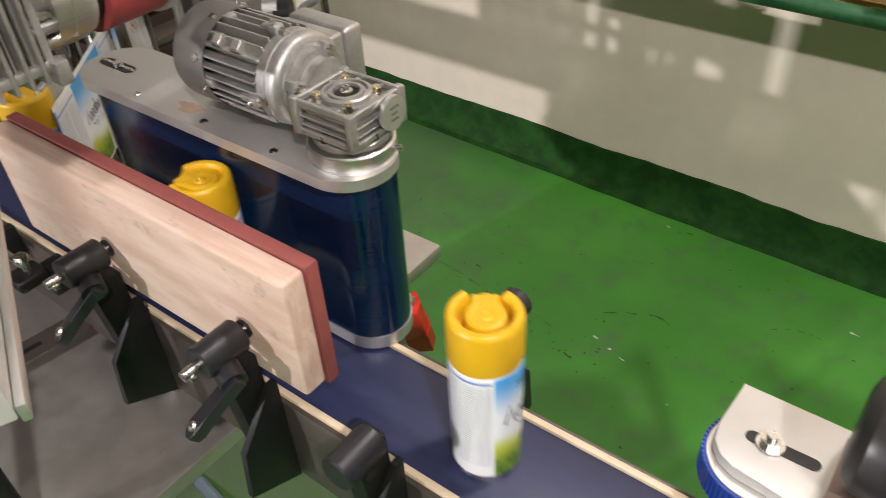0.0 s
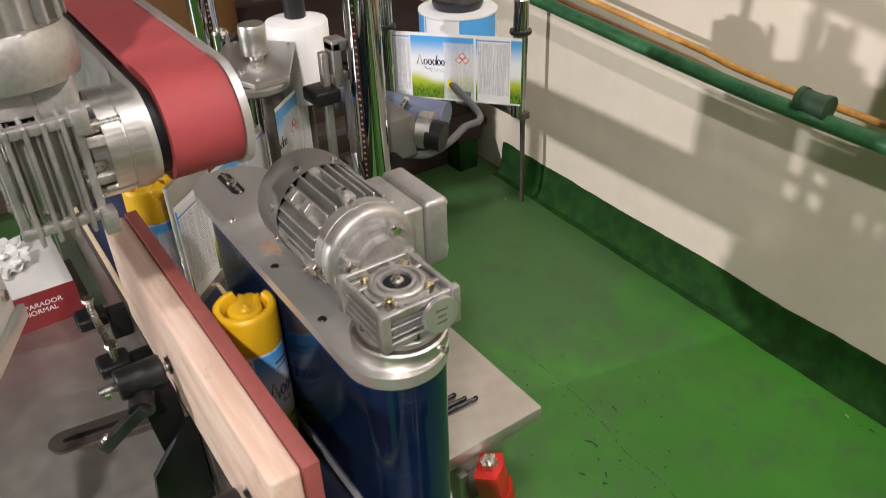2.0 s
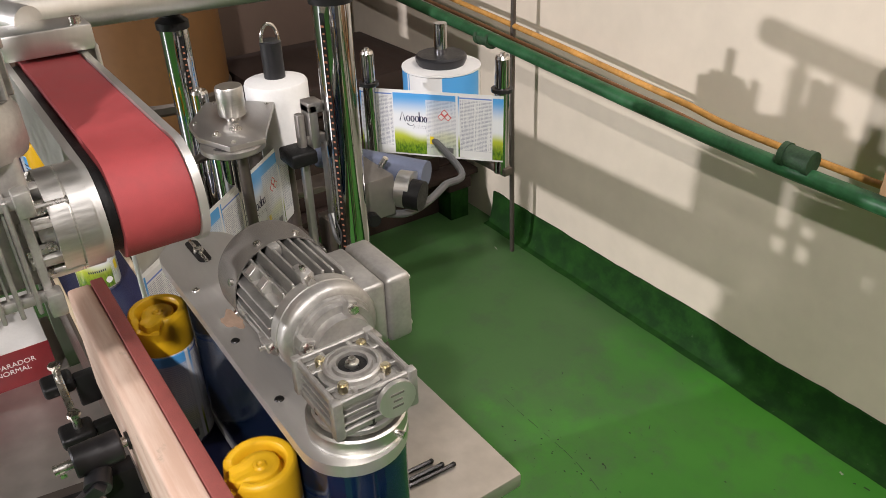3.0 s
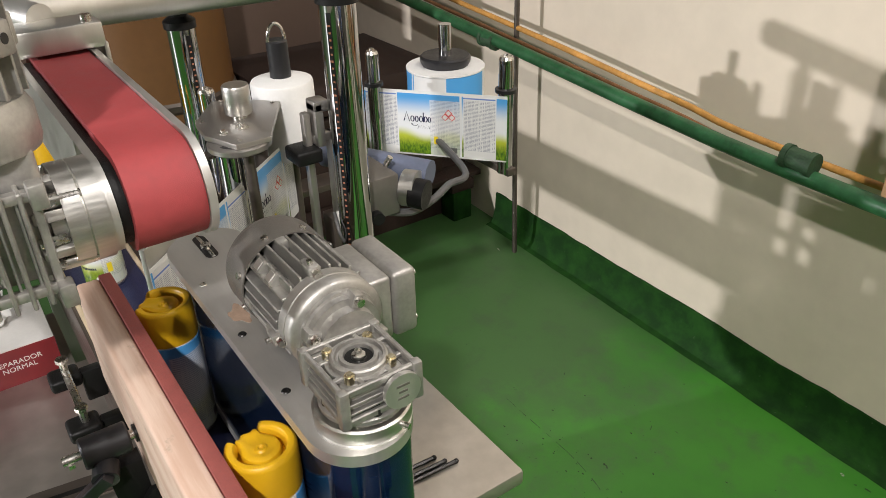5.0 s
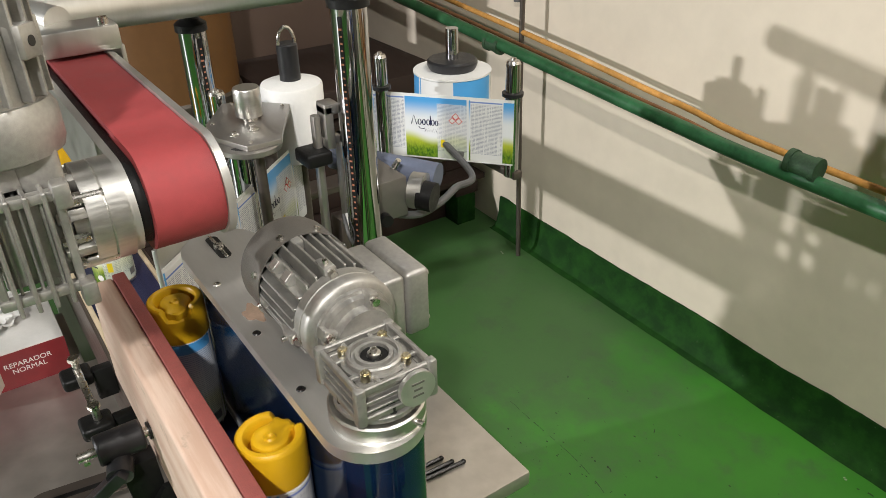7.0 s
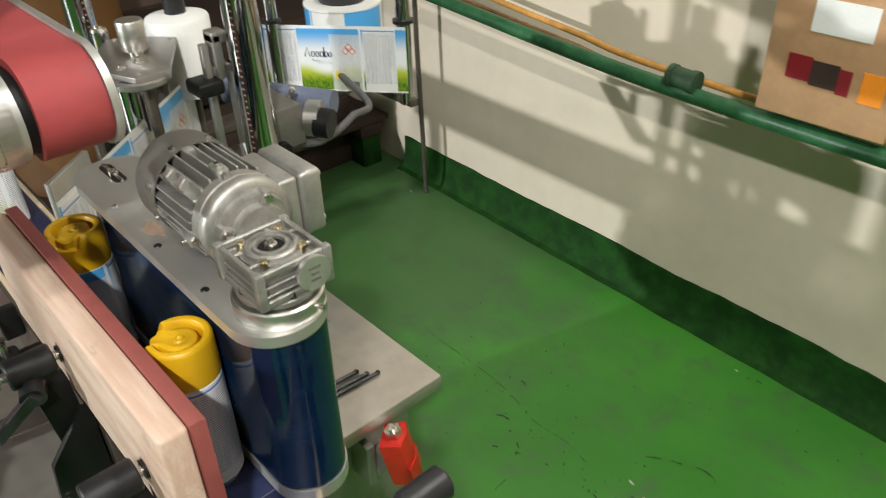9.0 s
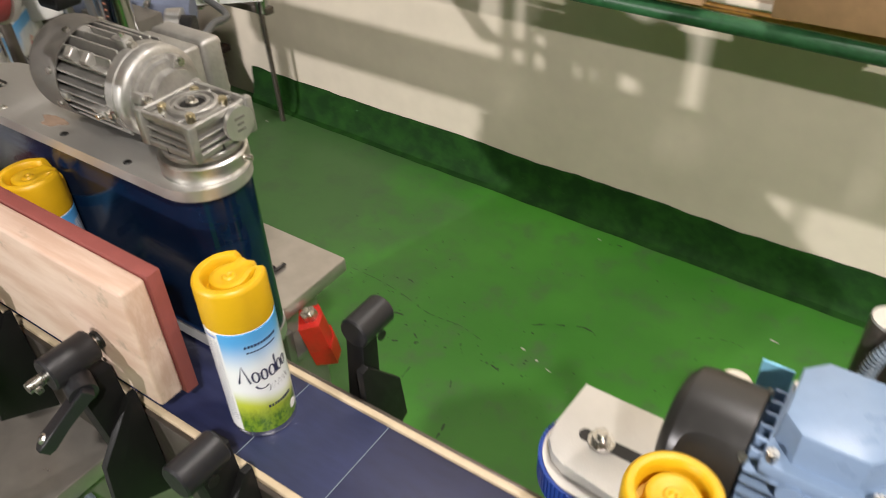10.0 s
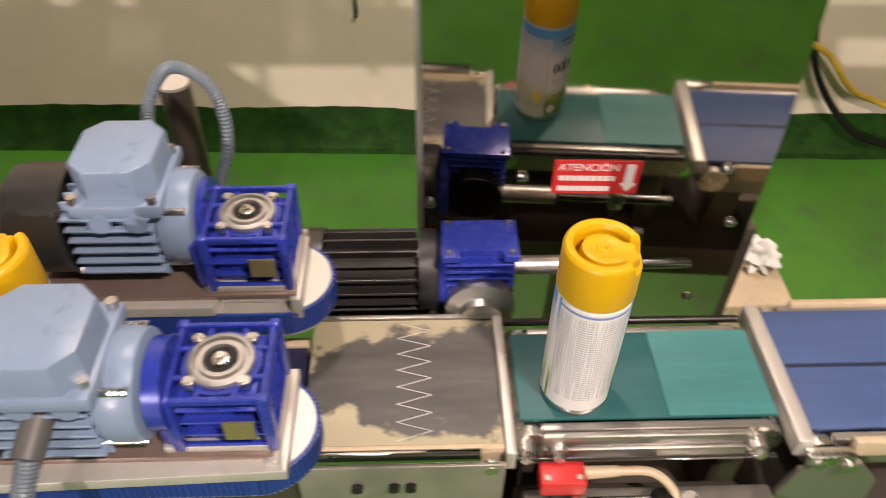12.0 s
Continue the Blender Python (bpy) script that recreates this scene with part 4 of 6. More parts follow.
# ---- red top belt unit ----
t = thing("top_belt_unit", "silver gear motor unit with a red foam belt above the cans", "belt drive", (-0.75, -0.05, 1.15))
RX, RZ = -0.585, 1.222
tilt = Matrix(((1, 0, 0, 0), (0, 0, 1, 0), (0, 1, 0, 0), (0, 0, 0, 1)))
bm = B()
flat(bm, [(x, y) for x, y in oblong(-0.93, RX, RZ, 0.044, 22)], -0.044, 0.015, tilt)
part("foam_belt", bm, red_belt, t, "dusty red foam belt")
for y0, y1, nm in ((0.0155, 0.0225, "far_side_plate"), (-0.060, -0.053, "near_side_plate")):
    bm = B()
    flat(bm, oblong(-0.93, RX, RZ, 0.047 if y0 > 0 else 0.040, 22), y0, y1, tilt, 0.001)
    part(nm, bm, satin_alu, t)
bm = B()
flat(bm, oblong(-0.92, RX, RZ, 0.036, 20), -0.0525, -0.0445, tilt)
part("black_spacer", bm, black_plastic, t)
m, n = motor_frame((RX, -0.060, RZ), (RX, -0.2, RZ))
bm = B()
lathe(bm, [(0, 0), (0.0425, 0), (0.0425, 0.014), (0.0415, 0.015), (0.0425, 0.016), (0.0425, 0.030), (0.030, 0.030), (0.030, 0.040), (0, 0.040)], turn=m, seg=44)
part("hub_ring", bm, turned_alu, t, "turned aluminium hub ring")
worm_gearbox(t, (RX, -0.165, RZ), Matrix.Rotation(math.pi / 2, 4, "X"), 0.082, 0.062, cast_alu, cast_alu, bolt_steel)
for a in range(0, 360, 45):
    r = Matrix.Translation((RX, 0, RZ)) @ Matrix.Rotation(radians(a + 20), 4, "Y")
    part("hub_lug", bx(B(), 0.022, 0.0415, -0.112, -0.089, -0.0045, 0.0045, 0.0015, m=r), cast_alu, t)
    if a % 90 == 0:
        part("lug_bolt", cy(B(), r @ Vector((0.034, -0.112, 0.008)), r @ Vector((0.034, -0.092, 0.008)), 0.0042, 6), bolt_steel, t)
for i in range(4):
    part("gearbox_fin", bx(B(), RX - 0.048, RX + 0.047, -0.155 + i * 0.0125, -0.1515 + i * 0.0125, RZ - 0.050, RZ + 0.044, 0.001, 1), cast_alu, t)
part("neck_casting", bx(B(), RX - 0.062, RX + 0.026, -0.128, -0.096, RZ - 0.028, RZ + 0.070, 0.006, 3), cast_alu, t)
for dx, dz in ((-0.042, -0.044), (0.044, -0.044), (0.044, 0.04), (-0.042, 0.04)):
    part("mounting_ear", bx(B(), RX + dx - 0.008, RX + dx + 0.008, -0.110, -0.098, RZ + dz - 0.010, RZ + dz + 0.010, 0.002), cast_alu, t)
    part("hub_bolt", cy(B(), (RX + dx * 0.62, -0.103, RZ + dz * 0.62), (RX + dx * 0.62, -0.074, RZ + dz * 0.62), 0.006, 12), bolt_steel, t)
m, n = motor_frame((RX - 0.01, -0.135, RZ + 0.055), (RX - 0.035, -0.135, RZ + 0.40))
bm = B()
lathe(bm, [(0, -0.015), (0.034, -0.015), (0.034, 0.0), (0.050, 0.006), (0.052, 0.012), (0.052, 0.036), (0.048, 0.044), (0, 0.044)], turn=m, seg=44)
part("motor_flange", bm, cast_alu, t)
shell = finned(t, m, 0.043, 0.044, 0.21, 18, 0.009, cast_alu, "upright cast motor shell with cooling fins")
for z in (0.075, 0.135):
    for a in (20, 80, 140, 200, 260, 320):
        r = m @ Matrix.Rotation(radians(a), 4, "Z")
        part("cast_pad", bx(B(), 0.040, 0.056, -0.010, 0.010, z, z + 0.024, 0.002, m=r), cast_alu, shell)
        part("pad_bore", cy(B(), r @ Vector((0.056, 0, z + 0.012)), r @ Vector((0.0566, 0, z + 0.012)), 0.004, 12), dark_steel, shell)
part("fan_cowl", lathe(B(), [(0, 0.29), (0.045, 0.29), (0.054, 0.28), (0.054, 0.21), (0, 0.21)], turn=m, seg=40), fan_grey, t)
bm = B()
bx(bm, -0.945, -0.890, -0.060, 0.034, 1.270, 1.298, 0.003)
bx(bm, -0.945, -0.890, 0.0305, 0.036, 1.235, 1.275, 0.002)
part("end_block", bm, satin_alu, t, "aluminium end block")
part("block_bolt", cy(B(), (-0.900, 0.020, 1.298), (-0.900, 0.020, 1.306), 0.006, 16), bolt_steel, t)
part("carrying_tube", cy(B(), (-1.02, -0.40, 1.30), (-1.33, 0.45, 1.222), 0.030, 32), satin_alu, t, "round aluminium carrying tube")
bm = B()
cy(bm, (-0.94, -0.02, 1.298), (-1.10, -0.10, 1.31), 0.018, 20)
part("tube_stay", bm, satin_alu, t)

# ---- labelling head ----
def chrome_post(x, y, r, z0, z1, ticks, label):
    t = thing("chrome_post", label, "post", (x, y, z0))
    part("tube", cy(B(), (x, y, z0), (x, y, z1), r, 40), chrome, t)
    part("top_cap", lathe(B(), [(0, z1), (r * 1.15, z1), (r * 1.15, z1 + 0.012), (r * 0.7, z1 + 0.02), (r * 0.7, z1 + 0.05), (0, z1 + 0.05)], (x, y, 0), seg=28), black_plastic, t)
    part("base_collar", lathe(B(), [(0, z0), (r * 1.7, z0), (r * 1.7, z0 + 0.03), (r * 1.02, z0 + 0.034), (0, z0 + 0.034)], (x, y, 0), seg=32), frame_steel, t)
    d = Vector((0.55, -0.83, 0)).normalized() if ticks < 0 else Vector((0.85, 0.1, 0)).normalized()
    s = Vector((-d.y, d.x, 0))
    m = Matrix(((d.x, s.x, 0, x), (d.y, s.y, 0, y), (0, 0, 1, 0), (0, 0, 0, 1)))
    scale = part("rule", bx(B(), r - 0.0006, r + 0.0008, -0.0034, 0.0034, z0 + 0.1, z1 - 0.01, m=m), black_plastic, t, "black height rule with orange marks")
    bm = B()
    for i in range(int((z1 - z0 - 0.12) / 0.010)):
        bx(bm, r + 0.0008, r + 0.0011, -0.0014 if i % 5 else -0.0030, 0.0020, z0 + 0.105 + i * 0.010, z0 + 0.1078 + i * 0.010, m=m)
    part("rule_marks", bm, rule_red, scale)
    return t


chrome_post(-0.955, 0.358, 0.027, 0.628, 1.262, -1, "thick chrome post with a height rule")
chrome_post(-1.29, 0.231, 0.0235, 0.628, 1.182, 1, "chrome post under the carrying tube")

t = thing("label_guide", "steel roller guide plate with a turned aluminium knob", "label guide", (-1.08, 0.23, 0.63))
part("guide_plate", flat(B(), [(-1.12, 0.177), (-1.057, 0.170), (-0.992, 0.194), (-0.992, 0.249), (-1.023, 0.264), (-1.131, 0.325), (-1.188, 0.273), (-1.201, 0.233)], 1.068, 1.076, bev=0.001), steel, t, "flat steel guide plate")
part("swivel_disc", lathe(B(), [(0, 1.057), (0.046, 1.057), (0.048, 1.059), (0.048, 1.066), (0.046, 1.0675), (0, 1.0675)], (-1.030, 0.212, 0), seg=40), steel, t)
part("disc_slot", flat(B(), [(-1.030 + r * math.cos(radians(q)), 0.212 + r * math.sin(radians(q))) for r, qs in ((0.037, range(-70, 31, 10)), (0.030, range(30, -71, -10))) for q in qs], 1.0676, 1.0682), dark_steel, t)
part("knob", lathe(B(), [(0, 1.083), (0.0205, 1.083), (0.0215, 1.085), (0.0215, 1.126), (0.020, 1.129), (0, 1.129)], (-1.100, 0.243, 0), seg=40), turned_alu, t, "turned aluminium knob")
part("knob_neck", cy(B(), (-1.100, 0.243, 1.076), (-1.100, 0.243, 1.084), 0.012, 20), bolt_steel, t)
for x, y, r in ((-1.053, 0.228, 0.010), (-1.048, 0.196, 0.007), (-1.115, 0.186, 0.0035), (-1.19, 0.245, 0.0035), (-1.005, 0.205, 0.0035), (-1.13, 0.312, 0.0035)):
    part("plate_screw", lathe(B(), [(0, 1.076), (r, 1.076), (r, 1.0775), (r * 0.5, 1.078), (r * 0.5, 1.076 + r * 0.8), (0, 1.076 + r * 0.8)], (x, y, 0), seg=16), bolt_steel, t)
for x, y, r in ((-1.022, 0.220, 0.0085), (-1.065, 0.205, 0.020), (-1.13, 0.275, 0.016), (-1.165, 0.245, 0.012)):
    part("guide_rod", cy(B(), (x, y, 0.66), (x, y, 1.0675), r, 24), frame_steel if r < 0.018 else chrome, t, "upright steel guide rod")
part("rod_foot", bx(B(), -1.19, -0.99, 0.17, 0.31, 0.628, 0.66, 0.004), frame_steel, t)
part("link_arm", sweep(B(), [(-1.045, 0.175, 1.050), (-1.060, 0.150, 1.040), (-1.050, 0.135, 0.98), (-1.045, 0.130, 0.80)], 0.008, 8), frame_steel, t)
part("side_pin", cy(B(), (-1.228, 0.235, 0.70), (-1.228, 0.235, 1.085), 0.0145, 24), chrome, t)
part("side_pin_top", lathe(B(), [(0, 1.085), (0.0145, 1.085), (0.012, 1.090), (0.006, 1.090), (0.005, 1.094), (0, 1.094)], (-1.228, 0.235, 0), seg=20), bolt_steel, t)

t = thing("sensor_bracket", "bent steel bracket with a black clamp block", "bracket", (-1.0, 0.345, 0.9))
bm = B()
bx(bm, -1.005, -0.975, 0.315, 0.330, 1.045, 1.115, 0.003)
bx(bm, -1.005, -0.975, 0.315, 0.340, 1.100, 1.118, 0.003)
bx(bm, -1.00, -0.985, 0.300, 0.312, 0.86, 1.10, 0.003)
bx(bm, -0.998, -0.982, 0.312, 0.350, 1.050, 1.064, 0.002)
bx(bm, -0.998, -0.982, 0.338, 0.352, 0.90, 1.064, 0.002)
part("arm", bm, steel, t)
bm = B()
bx(bm, -1.015, -0.965, 0.275, 0.318, 1.025, 1.048, 0.005, 3)
part("clamp_block", bm, black_plastic, t)
for k in range(4):
    part("cable", sweep(B(), spline([(-0.975, 0.33 + k * 0.006, 0.93), (-0.95, 0.325 + k * 0.01, 0.90 - k * 0.01), (-0.965, 0.345 + k * 0.008, 0.86), (-0.99, 0.35, 0.80), (-1.0, 0.36, 0.632)], 6), 0.003, 8), white_vinyl if k % 2 else grey_cable, t)

t = thing("backing_roll", "white paper backing roll on a grey core", "roll", (-1.182, 0.354, 0.63))
part("roll", lathe(B(), [(0, 0.96), (0.052, 0.96), (0.054, 0.965), (0.054, 1.090), (0.052, 1.094), (0.024, 1.100), (0, 1.100)], (-1.182, 0.354, 0), seg=44), white_paper, t)
part("core", lathe(B(), [(0, 1.10), (0.018, 1.10), (0.018, 1.160), (0.015, 1.163), (0, 1.163)], (-1.182, 0.354, 0), seg=28), grey_plastic, t, "dark grey core handle")
part("core_ring", sweep(B(), [(-1.175 + 0.0 * k, 0.351 + 0.015 * math.cos(math.pi * k / 14), 1.163 + 0.028 * math.sin(math.pi * k / 14)) for k in range(15)], 0.003, 8), bolt_steel, t)
part("spindle", cy(B(), (-1.182, 0.354, 0.628), (-1.182, 0.354, 0.96), 0.012, 20), frame_steel, t)

t = thing("label_reel", "reel of printed labels on a steel spindle", "label reel", (-1.33, 0.80, 0.6))
part("reel", lathe(B(), [(0, 0.88), (0.086, 0.88), (0.086, 0.995), (0.045, 0.998), (0, 0.998)], (-1.33, 0.80, 0), seg=48), web_label, t, "wound printed label stock")
part("paper_edge", lathe(B(), [(0.040, 0.9985), (0.087, 0.9965), (0.087, 1.000), (0.040, 1.002)], (-1.33, 0.80, 0), seg=48), white_paper, t)
part("hold_disc", lathe(B(), [(0, 1.000), (0.050, 1.000), (0.056, 1.012), (0.056, 1.020), (0.052, 1.024), (0, 1.024)], (-1.33, 0.80, 0), seg=40), grey_plastic, t, "dark grey hold-down disc")
part("spindle", cy(B(), (-1.33, 0.80, 0.79), (-1.33, 0.80, 1.09), 0.014, 24), chrome, t)
part("lower_disc", cy(B(), (-1.33, 0.80, 0.872), (-1.33, 0.80, 0.880), 0.11, 44), machine_grey, t)
bm = B()
bx(bm, -1.36, -1.30, 0.30, 0.83, 0.80, 0.815, 0.003)
bx(bm, -1.36, -1.0, 0.30, 0.36, 0.80, 0.815, 0.003)
part("arm", bm, frame_steel, t)
for x, y, z0, r in ((-1.30, 0.600, 0.80, 0.0135), (-1.10, 0.785, 0.83, 0.0150)):
    p = part("guide_pin", cy(B(), (x, y, z0), (x, y, 1.068), r, 24), chrome, t, "steel guide pin")
    part("pin_cap", lathe(B(), [(0, 1.068), (r, 1.068), (r * 0.8, 1.074), (r * 0.4, 1.074), (r * 0.35, 1.079), (0, 1.079)], (x, y, 0), seg=20), bolt_steel, p)
    part("pin_ring", lathe(B(), [(r, 1.003), (r * 1.45, 1.003), (r * 1.45, 1.010), (r, 1.010)], (x, y, 0), seg=20), grey_plastic, p)
bm = B()
bx(bm, -1.34, -1.08, 0.778, 0.800, 0.826, 0.842, 0.002)
part("pin_arm", bm, frame_steel, t)


def print_strip(name, p0, p1, z0, z1, label):
    """A straight strip of labels from p0 to p1 in plan, printed on its near face."""
    d = Vector((p1[0] - p0[0], p1[1] - p0[1], 0))
    n = d.length
    ob = thing(name, label, "label strip", (0, 0, 0))
    bm = B()
    bx(bm, 0, n, -0.0006, 0.0, 0, z1 - z0)
    s = part("strip", bm, web_label, None, "printed sky and meadow labels")
    s.parent = ob
    rot = math.degrees(math.atan2(d.y, d.x))
    ob.matrix_world = pose(p0[0], p0[1], z0, 0, 0, rot)
    k = 0
    bm = B()
    bx(bm, 0, n, 0.0002, 0.0010, -0.004, z1 - z0 + 0.006)
    s = part("backing_paper", bm, white_paper, None)
    s.parent = ob
    while k * 0.207 < n - 0.04:
        x = k * 0.207
        if x + 0.15 < n:
            for nm, curls, w in (("word_mark", CURLS, 0.016), ("small_mark", SMALL_CURLS, 0.010)):
                s = part(nm, strokes(curls, lambda u, v: Vector((x + 0.084 + 0.058 * u, -0.0009, 0.070 + 0.046 * v)), w), ink, None)
                s.parent = ob
        bm = B()
        for cx, cz in ((0.172, 0.084), (0.186, 0.084), (0.179, 0.093)):
            if x + cx < n:
                bx(bm, -0.0055, 0.0055, -0.0003, 0.0, -0.0055, 0.0055, m=Matrix.Translation((x + cx, -0.0007, cz)) @ Matrix.Rotation(math.pi / 4, 4, "Y"))
        if len(bm.verts):
            s = part("hazard_mark", bm, sign_red, None)
            s.parent = ob
            bm = B()
            for cx, cz in ((0.172, 0.084), (0.186, 0.084), (0.179, 0.093)):
                if x + cx < n:
                    bx(bm, -0.0042, 0.0042, -0.0003, 0.0, -0.0042, 0.0042, m=Matrix.Translation((x + cx, -0.0009, cz)) @ Matrix.Rotation(math.pi / 4, 4, "Y"))
            s = part("hazard_field", bm, white_paper, None)
            s.parent = ob
        else:
            bm.free()
        k += 1
    return ob


print_strip("label_strip", (-1.315, 0.585), (-1.085, 0.777), 0.862, 0.992, "strip of printed labels stretched between guide pins")
print_strip("label_strip", (-0.868, 0.014), (-1.182, 0.362), 0.848, 0.985, "strip of printed labels running to the cans")
t = thing("peel_plate", "thin steel peel plate at the cans", "plate", (-0.835, 0.018, 0.63))
bm = B()
bx(bm, -0.004, 0.004, 0, 0.10, 0.17, 0.385, 0.001, m=pose(-0.880, 0.012, 0.63, 0, 0, 42))
part("plate", bm, satin_alu, t)
part("stand", cy(B(), (-0.93, 0.065, 0.628), (-0.93, 0.065, 0.82), 0.010, 16), frame_steel, t)

t = thing("feed_roller_unit", "grey feed roller with a black scale knob", "roller unit", (-1.0, 0.47, 0.62))
bm = B()
bx(bm, -1.10, -0.968, 0.385, 0.450, 0.895, 0.968, 0.003)
part("housing", bm, fan_grey, t)
part("feed_roller", cy(B(), (-1.16, 0.41, 0.950), (-0.985, 0.525, 0.940), 0.024, 32), mat("slate_blue_roller", (0.12, 0.14, 0.20), 0.5), t, "slate blue feed roller")
part("roller_collar", cy(B(), (-0.985, 0.470, 0.930), (-0.965, 0.485, 0.930), 0.032, 32), turned_alu, t)
part("knob", cy(B(), (-0.966, 0.474, 0.927), (-0.944, 0.489, 0.925), 0.026, 28), black_plastic, t, "black adjusting knob")
part("pin", cy(B(), (-1.02, 0.44, 0.945), (-1.00, 0.455, 0.985), 0.005, 12), bolt_steel, t)
part("stud", cy(B(), (-0.965, 0.400, 0.905), (-0.950, 0.398, 0.905), 0.011, 16), black_plastic, t)
part("hose", sweep(B(), spline([(-1.000, 0.412, 0.900), (-0.985, 0.448, 0.889), (-0.980, 0.485, 0.882), (-1.000, 0.541, 0.881), (-1.030, 0.594, 0.882), (-1.080, 0.667, 0.874), (-1.30, 0.70, 0.90), (-1.33, 0.72, 0.82)], 8), 0.007, 10), grey_cable, t)
bm = B()
bx(bm, -1.09, -1.05, 0.36, 0.40, 0.628, 0.876, 0.003)
part("stand", bm, frame_steel, t)

# ---- small things on the bench ----
for i, (dx, dy, n) in enumerate(((0, 0, 0.10), (0.012, -0.016, 0.085), (0.030, -0.026, 0.075))):
    a = (-0.657 - dx * 0.85, 0.339 + dy * 0.9, 0.6325)
    t = thing("hex_key", "black ball-end hex key lying on the bench", "hex key", a, "hex keys")
    b = Vector(a) + Vector((-0.06, -1.0, 0)).normalized() * n
    bm = B()
    cy(bm, a, b, 0.0034, 6)
    bmesh.ops.create_uvsphere(bm, u_segments=10, v_segments=7, radius=0.0042, matrix=Matrix.Translation(a))
    part("shaft", bm, dark_steel, t)

t = thing("red_lever", "red painted lever on the bench end", "lever", (-0.58, 0.30, 0.56))
rr = Matrix.Translation((-0.566, 0.295, 0.598)) @ Vector((0.16, 0.14, -0.97)).to_track_quat("Z", "X").to_matrix().to_4x4()
bm = B()
flat(bm, [(-0.020, -0.024), (0.014, -0.026), (0.020, 0.0), (0.014, 0.026), (-0.020, 0.024)], 0.004, 0.060, rr, 0.004)
flat(bm, [(-0.022, -0.020), (0.016, -0.028), (0.022, 0.0), (0.016, 0.028), (-0.022, 0.020)], 0.055, 0.095, rr, 0.004)
part("grip", bm, red_paint, t)
part("nut", cy(B(), rr @ Vector((0, 0, -0.008)), rr @ Vector((0, 0, 0.004)), 0.014, 6), bolt_steel, t)
part("bolt_tip", cy(B(), rr @ Vector((0, 0, -0.013)), rr @ Vector((0, 0, -0.008)), 0.007, 16), bolt_steel, t)
bm = B()
bx(bm, -0.6298, -0.584, 0.255, 0.270, 0.49, 0.575, 0.002)
bx(bm, -0.6298, -0.584, 0.270, 0.340, 0.50, 0.515, 0.002)
part("mount", bm, steel, t)

t = thing("small_carton", "white and crimson carton with lettering on the bench", "box", (-1.36, -0.25, 0.628))
part("body", bx(B(), -1.46, -1.264, -0.40, -0.100, 0.628, 0.702, 0.002), white_vinyl, t)
part("red_side", bx(B(), -1.2638, -1.2625, -0.401, -0.0995, 0.628, 0.700), crimson, t, "crimson printed side")
words("lettering", "REPARADOR\nNORMAL", 0.0135, pose(-1.2623, -0.165, 0.668, 90, 0, 90), pale_text, t)
t = thing("crumpled_tissue", "crumpled white tissue lying on the carton", "tissue", (-1.36, -0.2, 0.702))
bm = B()
bmesh.ops.create_icosphere(bm, subdivisions=4, radius=0.05)
for v in bm.verts:
    v.co *= 0.75 + 0.75 * noise.noise(v.co * 55)
    v.co.z = v.co.z * 0.55 + 0.025
bmesh.ops.translate(bm, verts=bm.verts, vec=(-1.36, -0.195, 0.705))
part("tissue", bm, white_paper, t)

t = thing("toggle_clamp", "bright toggle clamp arm with black joints", "clamp", (-0.87, -0.11, 0.80))
bm = B()
bx(bm, -0.925, -0.815, -0.117, -0.107, 0.846, 0.852, 0.002)
cy(bm, (-0.93, -0.112, 0.840), (-0.93, -0.112, 0.868), 0.005, 12)
cy(bm, (-0.815, -0.112, 0.840), (-0.815, -0.112, 0.866), 0.005, 12)
part("arm", bm, bolt_steel, t)
for x in (-0.93, -0.815):
    bm = B()
    bx(bm, x - 0.018, x + 0.018, -0.135, -0.095, 0.826, 0.845, 0.006, 3)
    bx(bm, x - 0.008, x + 0.008, -0.096, -0.0685, 0.79, 0.84, 0.003)
    part("joint", bm, black_plastic, t)
    part("pin_nut", cy(B(), (x, -0.112, 0.862), (x, -0.112, 0.868), 0.008, 6), bolt_steel, t)
t = thing("slotted_plate", "flat steel strap with a long slot", "strap", (-0.86, -0.15, 0.70))
bm = B()
m = pose(-0.860, -0.150, 0.700, 0, 0, 82)
flat(bm, oblong(-0.052, 0.085, 0, 0.021, 8), 0, 0.004, m)
part("strap", bm, frame_steel, t)
part("slot", flat(B(), oblong(-0.050, 0.02, 0, 0.004), 0.0041, 0.0046, m), dark_steel, t)

t = thing("blue_knob_bracket", "sky blue wing knob on a black bracket", "knob", (-0.72, -0.30, 0.63))
bm = B()
for a in (20, 140, 260):
    r = Matrix.Translation((-0.66, -0.285, 0.90)) @ Matrix.Rotation(radians(30), 4, "X") @ Matrix.Rotation(radians(a), 4, "Z")
    bx(bm, 0.0, 0.030, -0.009, 0.009, -0.006, 0.006, 0.005, 3, m=r)
cy(bm, (-0.66, -0.285, 0.89), (-0.66, -0.285, 0.91), 0.012, 20)
part("wing_knob", bm, cyan_plastic, t, "sky blue plastic wing knob")
bm = B()
bx(bm, -0.675, -0.645, -0.30, -0.27, 0.84, 0.885, 0.005, 3)
cy(bm, (-0.66, -0.285, 0.628), (-0.66, -0.285, 0.85), 0.012, 18)
part("bracket", bm, black_plastic, t)

# ---- machine guard beside the camera ----
t = thing("machine_guard", "pale grey sheet metal machine guard hung from a rod", "guard", (-0.45, -0.23, 1.117))
m = pose(-0.549, -0.187, 1.117, 0, 0, -24.8)
part("sheet", bx(B(), 0.0, 0.262, -0.012, 0.0, 0.0, 0.30, 0.002, m=m), machine_grey, t)
